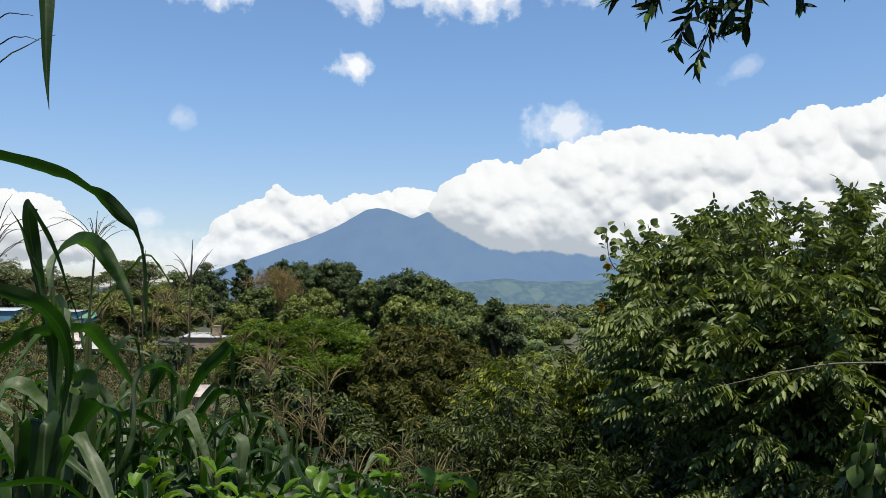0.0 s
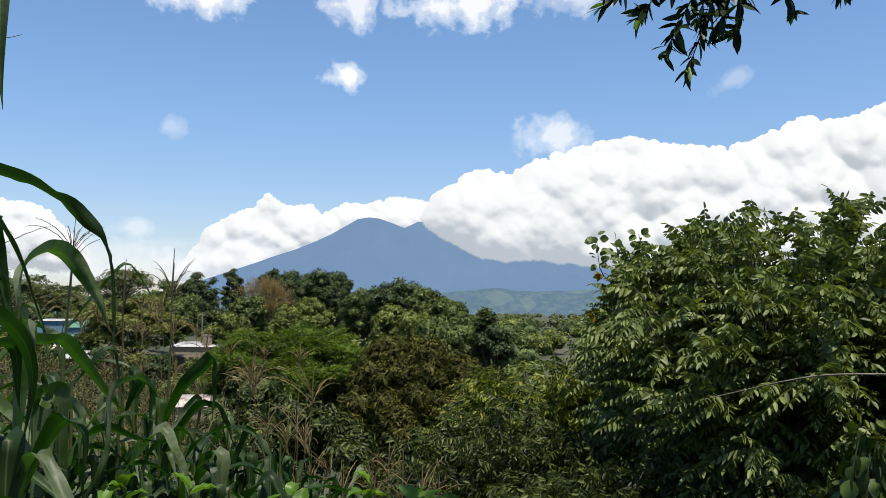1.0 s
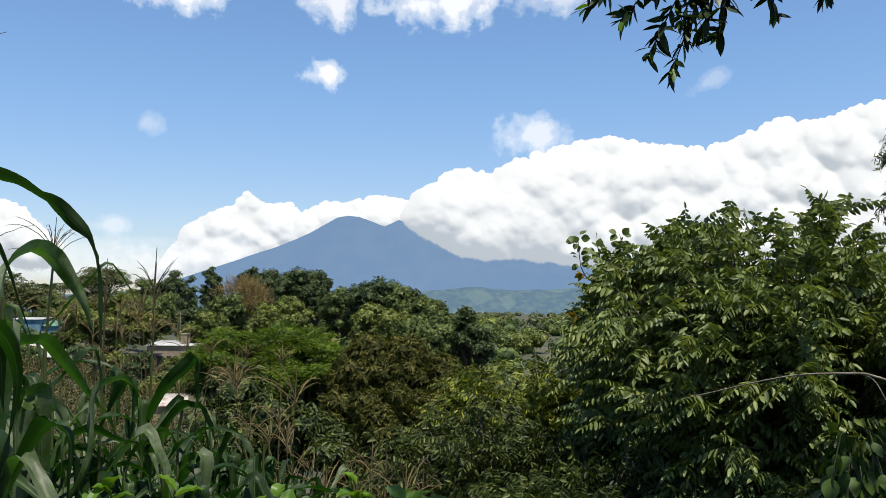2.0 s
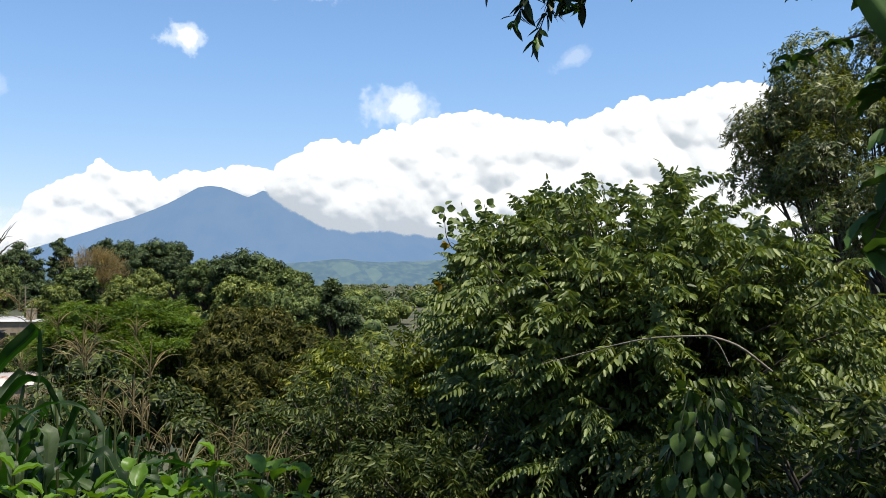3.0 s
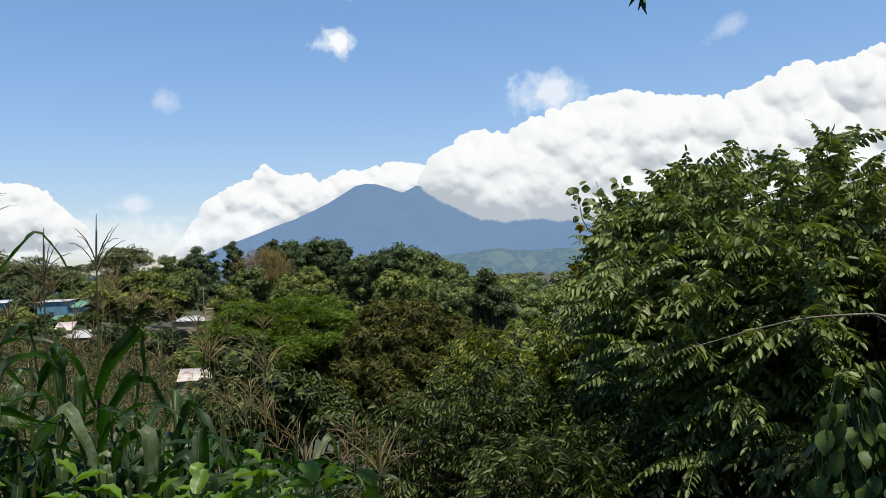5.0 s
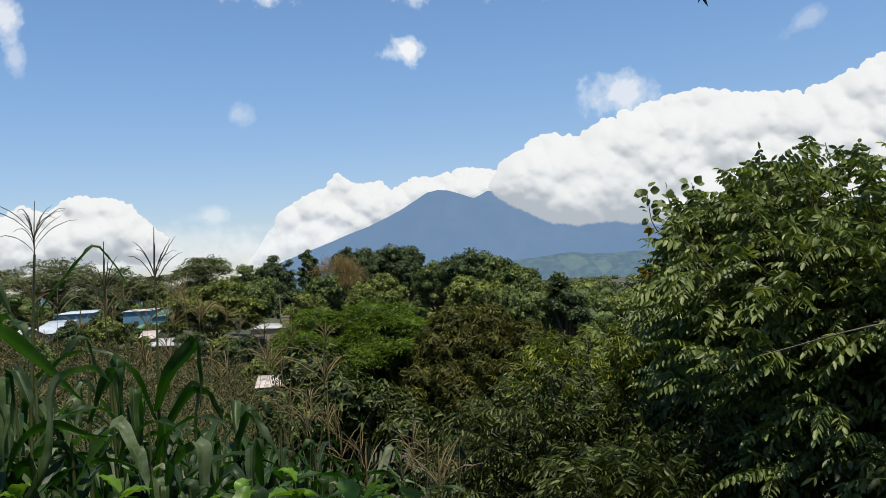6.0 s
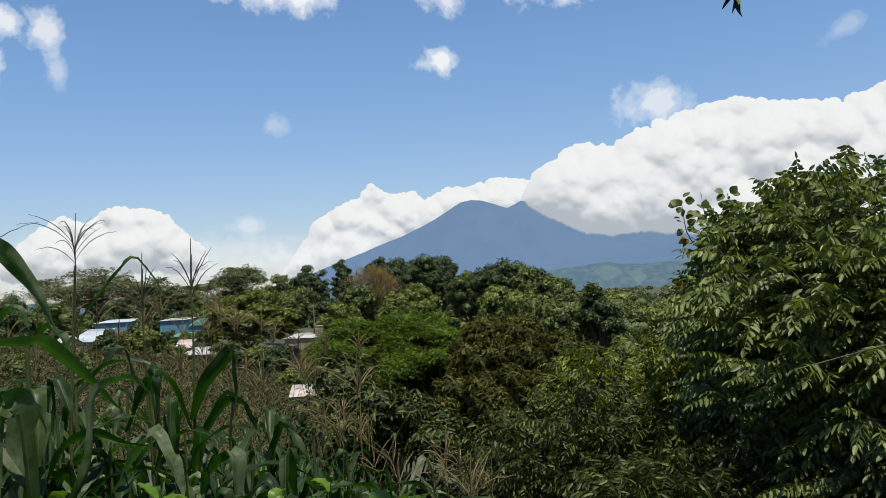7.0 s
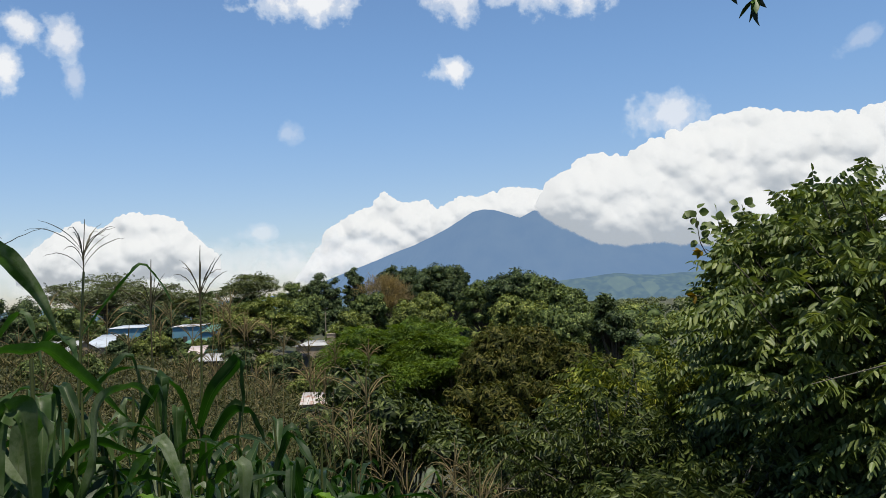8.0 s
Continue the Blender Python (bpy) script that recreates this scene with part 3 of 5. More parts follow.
def sprays(rng, blobs, count, per, length, leaf_l, leaf_w, low=-0.35, droop=0.25):
    """Flat fans of fine leaves, held level one above another with gaps between, over the outside of a crown."""
    n = sphere_points(rng, count, low)
    pick = rng.choice(len(blobs), count, p=blobs[:, 3] ** 2 / np.sum(blobs[:, 3] ** 2))
    at = blobs[pick, :3] + n * np.array([1, 1, 0.62]) * (blobs[pick, 3] * rng.uniform(0.5, 1.08, count))[:, None]
    out = unit(n * np.array([1, 1, 0.3]) + rng.normal(0, 0.3, (count, 3)) * np.array([1, 1, 0.45]))
    side = unit(np.cross(out, np.array([0, 0, 1.0]) + rng.normal(0, 0.12, (count, 3))))
    nrm = np.cross(side, out)
    size = (length * rng.uniform(0.6, 1.3, count))[:, None, None]
    q, u = rng.random((count, per, 1)), rng.uniform(-1, 1, (count, per, 1))
    half_w = 0.42 * np.sin(np.pi * np.clip(q * 0.88 + 0.1, 0, 1))
    pos = at[:, None] + out[:, None] * size * (q - 0.5) + side[:, None] * size * u * half_w - np.array([0, 0, 1]) * droop * size * (q * q + 0.4 * u * u * half_w)
    pos = pos + nrm[:, None] * rng.normal(0, 0.03, (count, per, 1)) * size
    way = out[:, None] * 0.8 + side[:, None] * np.sign(u) * 0.9 + rng.normal(0, 0.3, (count, per, 3)) - np.array([0, 0, 0.25])
    up = nrm[:, None] + rng.normal(0, 0.25, (count, per, 3))
    ln = leaf_l * rng.uniform(0.6, 1.3, count * per)
    return leaves(pos.reshape(-1, 3), way.reshape(-1, 3), up.reshape(-1, 3), ln, leaf_w * ln / leaf_l, 0.15, 0.15, True)


def fronds(rng, at, way, length, pairs, leaf_l, leaf_w, droop=0.35, hang=0.3):
    """Feathered leaves: a midrib with pairs of leaflets and one at the tip."""
    n = len(at)
    way = unit(way)
    side = unit(np.cross(way, np.array([0, 0, 1.0]) + rng.normal(0, 0.25, (n, 3))))
    ln = (length * rng.uniform(0.7, 1.25, n))[:, None]
    s = np.linspace(0.18, 0.97, pairs)
    pos, dirs, ups, sz = [], [], [], []
    nrm = unit(np.cross(side, way))
    for q in s:
        p = at + way * ln * q - np.array([0, 0, 1]) * droop * ln * q * q
        tan = unit(way - np.array([0, 0, 2]) * droop * q)
        for sg in (1, -1):
            pos.append(p)
            dirs.append(side * sg + tan * 0.4 - np.array([0, 0, 1]) * hang * rng.uniform(0.3, 1.7, (n, 1)) + rng.normal(0, 0.1, (n, 3)))
            ups.append(nrm + rng.normal(0, 0.2, (n, 3)))
            sz.append((0.7 + 0.5 * math.sin(math.pi * min(q * 1.1, 1))) * rng.uniform(0.85, 1.15, n))
    pos.append(at + way * ln - np.array([0, 0, 1]) * droop * ln)
    dirs.append(way - np.array([0, 0, 1]) * droop * 2)
    ups.append(nrm)
    sz.append(np.ones(n))
    sz = np.concatenate(sz)
    lv = leaves(np.concatenate(pos), np.concatenate(dirs), np.concatenate(ups), leaf_l * sz, leaf_w * sz, 0.18, 0.1)
    # the midribs, as thin flat strips
    q = np.linspace(0, 1, 4)
    line = at[:, None] + way[:, None] * ln[:, None] * q[None, :, None] - np.array([0, 0, 1]) * droop * ln[:, None] * (q * q)[None, :, None]
    w = side[:, None] * leaf_w * 0.07
    v = np.stack([line + w, line - w], 2).reshape(-1, 3)
    k = (np.arange(n) * 8)[:, None, None] + (np.arange(3) * 2)[None, :, None]
    f = (k + np.array([0, 1, 3, 2])[None, None, :]).reshape(-1, 4)
    return joined([lv, (v, f)])


def cores(rng, blobs, scale=0.74):
    """The dense inside of each lobe."""
    out = []
    for x, y, z, r in blobs:
        d = np.array([noise.noise(Vector(p) * 2.2 + Vector((x, y, z))) for p in BALL_V])
        out.append((BALL_V * (r * scale * (1 + 0.3 * d))[:, None] * np.array([1, 1, 0.8]) + np.array([x, y, z]), BALL_F))
    return joined(out)


def lobes(rng, centre, half, count, size, top_heavy=0.3, flat=False):
    """Places and sizes of the lobes that make up a crown."""
    n = sphere_points(rng, count, -0.75)
    n[:, 2] = n[:, 2] + top_heavy * rng.uniform(0, 1, count) * (1 - np.abs(n[:, 2]))
    rad = rng.uniform(0.45, 0.85, count)[:, None]
    c = np.array(centre) + n * rad * np.array(half)
    if flat:
        c[:, 2] = centre[2] + half[2] * (0.55 - 0.5 * np.hypot(n[:, 0], n[:, 1]) ** 2) + rng.normal(0, half[2] * 0.12, count)
    r = size * rng.uniform(0.65, 1.3, count)
    return np.concatenate([c, r[:, None]], 1)


def limbs(rng, blobs, fork, thick, sides=6):
    """A trunk that forks into limbs, one to each lobe."""
    fork = np.array(fork, float)
    bend = rng.normal(0, 0.06, 3) * fork[2] * np.array([1, 1, 0])
    out = [tube(arc([(0, 0, -0.4), fork * 0.5 + bend, fork], 8), [thick * 1.35, thick, thick * 0.8], sides + 2)]
    for x, y, z, r in blobs:
        end = np.array([x, y, z])
        a = fork * rng.uniform(0.75, 1.0)
        mid = a * 0.5 + end * 0.5 + np.array([0, 0, -0.12 * np.linalg.norm(end - a)])
        out.append(tube(arc([a, mid, end], 6), [thick * 0.5, thick * 0.28, thick * 0.08], sides))
    return joined(out)


def tree(name, at, height, half, crown_z, seed, leaf_material, bark=M_BARK, lobe_count=14, lobe=0.3, clusters=420, per=5, leaf=(0.5, 0.22), droop=0.4,
         core=True, flat=False, label="", category="tree", group="", turn=0.0, low=-0.5, thick=None, plain=False, fans=None):
    rng = np.random.default_rng(seed)
    t = thing(name, at, label, category, group)
    t.rotation_euler = (0, 0, turn)
    hx, hy, hz = half
    blobs = lobes(rng, (0, 0, crown_z), half, lobe_count, lobe * (hx + hy) * 0.5, flat=flat)
    thick = thick or height * 0.022
    part("trunk", limbs(rng, blobs, (rng.normal(0, 0.1), rng.normal(0, 0.1), crown_z - hz * 0.15 if flat else max(crown_z - hz * 0.7, height * 0.25)), thick), bark, t)
    if fans:
        pieces = [sprays(rng, blobs, fans[0], fans[1], fans[2], leaf[0], leaf[1], low)]
    else:
        pieces = [whorls(rng, blobs, clusters, per, leaf[0], leaf[1], droop, low, plain)]
    if core:
        pieces.append(cores(rng, blobs, 0.5 if fans else 0.66))
    part("crown", joined(pieces), leaf_material, t)
    return t


def on_ground(az, d):
    x, y = d * math.sin(radians(az)), d * math.cos(radians(az))
    return x, y, float(ground_z(x, y))


def stand(name, az, el_top, d, half, seed, material, label, depth=None, **more):
    """A tree that rises from the slope to a given height of sight."""
    x, y, z = on_ground(az, d)
    top = EYE + d * math.tan(radians(el_top))
    hx, hy, hz = half
    return tree(name, (x, y, z), top - z, half, top - z - hz * 0.92, seed, material, label=label, **more)


# far tree line behind the village
FAR = dict(plain=True, low=-0.7, lobe_count=80, lobe=0.2, clusters=4400, per=4, leaf=(0.52, 0.24), droop=0.3, group="trees on the far tree line")
stand("mango_tree", -2.6, 1.75, 167, (7.1, 7.1, 7.2), 1, M_FAR_DARK, "dense dark green round-crowned tree above the village", **FAR)
stand("mango_tree", -0.6, 1.2, 160, (4.8, 4.8, 6.2), 2, M_FAR_MID, "green round-crowned tree beside a darker one", **FAR)
stand("mango_tree", -10.2, 2.35, 213, (6.8, 6.8, 7.7), 3, M_FAR_DARK, "dense dark green tree in a clump on the skyline", **FAR)
stand("mango_tree", -7.7, 2.2, 205, (8.3, 7.9, 8.2), 4, M_FAR_DARK, "broad dark green tree in a clump on the skyline", **FAR)
stand("mango_tree", -6.4, 1.8, 198, (4.8, 4.8, 7.2), 5, M_FAR_DARK, "dark green tree at the edge of a clump", **FAR)
stand("slender_tree", -13.5, 2.4, 266, (4.0, 4.0, 11.3), 6, M_FAR_DARK, "slender dark tree rising above the skyline", **FAR)
stand("round_tree", -15.6, 2.1, 262, (7.1, 7.1, 10.8), 7, M_FAR_DARK, "dark green tree on the skyline", **FAR)
stand("round_tree", -17.4, 1.6, 266, (7.1, 7.1, 9.2), 8, M_FAR_MID, "green tree on the skyline", **FAR)
stand("round_tree", -12.3, 0.6, 182, (5.1, 5.1, 6.6), 9, M_FAR_MID, "green tree below the skyline", **FAR)
stand("round_tree", -4.6, 0.9, 175, (6.3, 5.9, 6.6), 10, M_FAR_MID, "green tree between two dark clumps", **FAR)
stand("round_tree", -9.0, 0.4, 152, (5.9, 5.9, 6.2), 11, M_FAR_LIGHT, "light green tree below the dark clump", **FAR)
stand("round_tree", 0.9, 0.1, 137, (3.8, 3.8, 4.8), 12, M_FAR_MID, "green tree at the valley's edge", **FAR)
stand("round_tree", -2.0, -0.2, 118, (5.9, 5.1, 5.7), 13, M_FAR_LIGHT, "pale green tree in the hollow", **FAR)
stand("round_tree", -13.6, -0.6, 144, (4.4, 4.4, 5.7), 17, M_FAR_LIGHT, "light green bushy tree beside the flat-roofed house", **FAR)
NEARER = dict(plain=True, low=-0.7, lobe_count=40, lobe=0.24, clusters=3000, per=4, leaf=(0.38, 0.17), droop=0.3)
stand("cone_tree", 3.45, -0.1, 100, (1.3, 1.3, 3.0), 14, M_FAR_DARK, "small dark cone-shaped tree", plain=True, low=-0.3, lobe_count=30, lobe=0.34, fans=(300, 22, 0.9), leaf=(0.34, 0.14))
stand("dark_tree", 4.0, -1.3, 99, (2.8, 2.8, 3.4), 15, M_FAR_DARK, "dark shaded round tree in the hollow", **NEARER)
stand("dark_tree", 2.3, -0.9, 106, (3.8, 3.8, 3.6), 16, M_FAR_MID, "green round tree in the hollow", **NEARER)
stand("dark_tree", 0.4, -1.0, 95, (3.8, 3.8, 3.6), 18, M_FAR_MID, "green round tree above the russet tree", **NEARER)
# umbrella-shaped rain trees
RAIN = dict(plain=True, flat=True, thick=0.24, lobe_count=46, lobe=0.2, core=False, low=0.0, leaf=(0.62, 0.24), fans=(560, 32, 3.4), group="umbrella-crowned trees")
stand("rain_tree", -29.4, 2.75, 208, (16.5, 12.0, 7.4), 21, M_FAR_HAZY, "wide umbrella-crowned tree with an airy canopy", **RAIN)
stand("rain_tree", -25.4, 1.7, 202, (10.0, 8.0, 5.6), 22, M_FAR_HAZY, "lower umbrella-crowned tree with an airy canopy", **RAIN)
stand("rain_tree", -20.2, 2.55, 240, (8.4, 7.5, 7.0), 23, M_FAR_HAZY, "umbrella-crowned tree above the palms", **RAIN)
VILL = dict(plain=True, low=-0.7, lobe_count=54, lobe=0.2, clusters=3600, per=4, leaf=(0.5, 0.2), droop=0.35, group="trees among the houses")
stand("village_tree", -19.6, 0.5, 127, (7.4, 6.0, 5.2), 31, M_FAR_LIGHT, "yellowish green spreading tree beside the tin roofs", plain=True, low=-0.3, lobe_count=44, lobe=0.24, fans=(900, 30, 1.7), leaf=(0.46, 0.17), thick=0.16, group="trees among the houses")
stand("village_tree", -17.0, 0.5, 156, (4.9, 4.9, 4.9), 32, M_FAR_MID, "green tree behind a flat-roofed house", **VILL)
stand("village_tree", -22.6, -0.1, 160, (4.6, 4.6, 4.6), 33, M_FAR_MID, "green tree behind the blue house", **VILL)
stand("village_tree", -27.0, 0.3, 182, (8.4, 7.6, 5.3), 34, M_FAR_DARK, "dark green tree under the umbrella trees", **VILL)
stand("village_tree", -31.5, 0.4, 175, (7.6, 7.6, 5.3), 35, M_FAR_MID, "green tree behind the houses", **VILL)
stand("village_tree", -34.8, 1.2, 190, (8.4, 7.6, 6.5), 36, M_FAR_DARK, "dark green tree behind the houses", **VILL)
stand("village_tree", -24.0, 0.9, 224, (9.5, 7.6, 6.8), 49, M_FAR_MID, "broad green tree closing the row behind the village", **VILL)
stand("village_tree", -29.5, 1.1, 232, (11.4, 7.6, 6.8), 48, M_FAR_DARK, "broad dark tree closing the row behind the village", **VILL)
stand("village_tree", -20.6, 0.8, 238, (8.7, 7.6, 6.5), 47, M_FAR_MID, "green tree below the umbrella crown", **VILL)
stand("village_tree", -26.3, -0.9, 141, (2.8, 2.8, 3.0), 37, M_FAR_DARK, "dark bushy tree between two blue walls", **VILL)
stand("village_tree", -14.6, -0.2, 167, (4.6, 4.6, 4.6), 38, M_FAR_DARK, "dark green tree behind the water tank", **VILL)
stand("village_tree", -16.4, -4.3, 118, (2.7, 2.7, 2.7), 39, M_FAR_MID, "leafy green bush beside the dark shed", **VILL)

for i, (az, el, d, w) in enumerate([(-33.5, -2.6, 98, 2.4), (-28.4, -1.9, 118, 2.0), (-26.2, -1.5, 126, 2.7), (-24.4, -2.7, 118, 1.8), (-21.4, -2.4, 118, 2.8), (-17.0, -4.9, 100, 1.7), (-30.0, -2.7, 100, 1.8), (-15.0, -3.9, 118, 1.9), (-13.9, -3.3, 127, 2.1), (-16.2, -4.6, 108, 1.6), (-28.3, -1.6, 129, 2.0), (-27.4, -1.7, 129, 1.8), (-26.0, -1.5, 132, 2.2), (-24.9, -1.95, 134, 1.6), (-23.6, -2.0, 136, 1.5), (-22.4, -1.9, 130, 2.2), (-18.6, -3.9, 112, 1.8), (-15.5, -3.6, 131, 1.5), (-16.6, -3.65, 130, 1.5), (-17.6, -3.2, 118, 1.7), (-19.3, -3.2, 119, 1.9), (-18.4, -3.5, 118, 1.5)]):
    stand("garden_bush", az, el, d, (w, w * 0.9, w), 300 + i, (M_FAR_MID, M_FAR_DARK, M_FAR_LIGHT)[i % 3], "leafy green bush among the houses", plain=True, low=-0.85, lobe_count=22, lobe=0.3, clusters=1300, per=4, leaf=(0.36, 0.16), droop=0.3,
          category="bush", group="bushes among the houses")

# the dry twiggy clump
stand("dry_tree", -11.6, 1.5, 186, (6.1, 4.2, 6.1), 41, M_DRY, "tan leafless clump of dry twigs", lobe_count=26, lobe=0.3, clusters=520, per=4, leaf=(2.0, 0.045), droop=-1.1, core=False)


def palm(az, el_top, d, seed):
    rng = np.random.default_rng(seed)
    x, y, z = on_ground(az, d)
    tall = EYE + d * math.tan(radians(el_top)) - z - 2.2
    t = thing("palm_tree", (x, y, z), "slim coconut palm rising above the trees", "palm tree", "palms on the skyline")
    part("trunk", tube(arc([(0, 0, -0.3), (0.15, 0, tall * 0.5), (0.3, 0, tall)], 8), [0.26, 0.2, 0.16], 7), M_BARK_PALE, t)
    n = 16
    a = rng.uniform(0, 2 * np.pi, n)
    way = np.stack([np.cos(a), np.sin(a), rng.uniform(0.1, 1.1, n)], 1)
    part("crown", fronds(rng, np.tile([[0.3, 0, tall]], (n, 1)), way, 4.2, 22, 1.0, 0.11, 0.45, 0.7), M_FAR_DARK, t)


palm(-21.7, 1.6, 255, 45)
palm(-23.4, 1.35, 240, 46)
palm(-22.4, 1.2, 262, 47)


# ---------------------------------------------------------------- woods and field, past counting
def woods(name, material, seed, share, label, near=64.0, until=430.0):
    rng = np.random.default_rng(seed)
    pieces = []
    d = near
    while d < until:
        for az in np.arange(-9 if until < 500 else -38, 24, 3.8):
            a, dd = az + rng.uniform(-2.1, 2.1), d * rng.uniform(0.96, 1.04)
            if rng.random() > share or (dd < 170 and a < -10) or (dd < 114 and a < 2):
                continue
            x, y, z = on_ground(a, dd)
            r = min(max(0.03 * dd, 1.8), 8) * rng.uniform(0.7, 1.2)
            lift = min(r * 0.8, 4.5)
            size = min(0.0042 * dd + 0.12, 3.0)
            blobs = np.array([[x + rng.normal(0, r * 0.5), y + rng.normal(0, r * 0.5), z + lift * rng.uniform(0.3, 1.0), r * rng.uniform(0.45, 0.7)] for _ in range(5)])
            pieces += [whorls(rng, blobs, 220 if dd < 260 else 110, 3, size * 0.98, size * 0.46, 0.2, -0.1, True), cores(rng, blobs, 0.72)]
        d *= 1.1
    tagged(part(name, joined(pieces), material), label, "woods", kind="stuff")


woods("valley_woods", M_FAR_LIGHT, 48, 0.45, "light green woods filling the valley floor")
woods("valley_woods", M_FAR_MID, 49, 0.45, "green woods filling the valley floor")
woods("valley_woods", M_FAR_DARK, 50, 0.15, "dark green trees scattered through the valley")
# farthest woods: leaves coloured pale in place of haze
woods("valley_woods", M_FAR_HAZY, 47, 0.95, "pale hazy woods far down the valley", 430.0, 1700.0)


def dry_field():
    rng = np.random.default_rng(58)
    n = 95000
    y = 12 + 94 * rng.random(n) ** 1.5
    x = -0.27 * y - rng.random(n) * (y * 0.5)
    keep = x > -76
    x, y = x[keep], y[keep]
    h = rng.uniform(0.1, 1.0, len(x)) * np.interp(y, [12, 25, 60, 105], [1.1, 1.5, 2.0, 2.4])
    pos = np.stack([x, y, ground_z(x, y) + h], 1)
    way = rng.normal(0, 1, (len(x), 3)) + np.array([0, 0, 0.55])
    lv = leaves(pos, way, rng.normal(0, 0.5, (len(x), 3)) + np.array([0, 0, 1.0]), rng.uniform(0.3, 0.7, len(x)) * (1 + y / 120), rng.uniform(0.04, 0.09, len(x)) * (1 + y / 120), 0.2, 0.3, True)
    tagged(part("dry_maize_field", lv, M_FIELD), "field of drying maize and weeds before the village", "crop field", kind="stuff")


dry_field()


def undergrowth():
    """Weeds and low leaves that cover the slope between the plants."""
    rng = np.random.default_rng(59)
    n = 60000
    d = 2.0 + 34 * rng.random(n) ** 1.6
    a = np.radians(rng.uniform(-40, 46, n) * np.interp(d, [2, 9, 14], [1.9, 1.6, 1.0]))
    x, y = d * np.sin(a), d * np.cos(a)
    h = rng.random(n) ** 1.5 * np.interp(d, [2, 6, 30], [0.25, 0.6, 1.2])
    pos = np.stack([x, y, ground_z(x, y) + h], 1)
    way = rng.normal(0, 1, (n, 3)) + np.array([0, 0, 0.5])
    size = np.interp(d, [2, 30], [0.09, 0.28]) * rng.uniform(0.6, 1.4, n)
    lv = leaves(pos, way, rng.normal(0, 0.4, (n, 3)) + np.array([0, 0, 1.0]), size, size * 0.38, 0.2, 0.25, True)
    tagged(part("undergrowth", lv, M_BROAD), "low green weeds covering the slope", "undergrowth", kind="stuff")


undergrowth()

# ---------------------------------------------------------------- trees of the slope below
FEATHER = dict(lobe_count=24, lobe=0.3, fans=(1000, 50, 0.7), leaf=(0.16, 0.034), low=-0.2, plain=True)
stand("feathery_tree", -9.9, -1.0, 31, (2.9, 2.4, 2.0), 51, M_FEATHER, "bright green feathery-leaved tree in the hollow", **FEATHER)
stand("feathery_tree", -6.4, -1.6, 29, (2.2, 1.9, 2.1), 52, M_FEATHER, "green feathery-leaved tree beside a russet one", **FEATHER)
stand("feathery_tree", -12.2, -2.9, 34, (1.9, 1.7, 1.6), 58, M_FEATHER, "low feathery-leaved tree at the hollow's edge", **FEATHER)
stand("russet_tree", -1.9, -1.7, 25.5, (2.4, 2.0, 2.6), 53, M_BROWN, "russet green tree with drooping narrow leaves", lobe_count=46, lobe=0.22, clusters=5200, per=8, leaf=(0.19, 0.045), droop=0.9, plain=True)
stand("russet_tree", -2.4, -4.6, 20, (1.9, 1.7, 2.2), 54, M_BROWN, "dark russet green tree with drooping narrow leaves", lobe_count=34, lobe=0.24, clusters=3600, per=8, leaf=(0.18, 0.042), droop=0.9, plain=True)
stand("russet_tree", 2.6, -3.4, 24, (1.7, 1.6, 2.0), 56, M_BROWN, "bushy olive green tree in the hollow", lobe_count=30, lobe=0.24, clusters=3200, per=8, leaf=(0.17, 0.045), droop=0.7, plain=True)
stand("lance_leaved_tree", 39.6, 16.4, 20.5, (3.3, 3.2, 4.0), 55, M_MANGO, "tall tree with clusters of narrow glossy leaves", lobe_count=46, lobe=0.21, clusters=7000, per=8, thick=0.13, leaf=(0.135, 0.036), droop=0.6, core=False, plain=True)
stand("lance_leaved_tree", 36.4, 12.4, 21.5, (3.0, 2.6, 2.2), 50, M_MANGO, "lower tree with clusters of narrow glossy leaves", lobe_count=36, lobe=0.22, clusters=4200, per=8, thick=0.1, leaf=(0.135, 0.036), droop=0.6, core=False, plain=True)
stand("small_leaved_tree", 36.0, 0.5, 13, (2.2, 2.0, 2.6), 57, M_YELLOW, "yellow-green bushy tree with small leaves", lobe_count=36, lobe=0.24, clusters=4800, per=6, leaf=(0.1, 0.04), droop=0.4, plain=True)


BUSH = dict(lobe_count=16, lobe=0.36, clusters=1500, per=6, leaf=(0.11, 0.04), droop=0.35, category="bush", group="bushes on the slope")
stand("bush", -12.5, -5.6, 14.5, (1.3, 1.1, 1.2), 73, M_OLIVE, "dark green bush below the maize", **BUSH)
stand("bush", -8.2, -6.6, 13.0, (1.2, 1.0, 1.1), 74, M_OLIVE, "green bush below the maize", **BUSH)


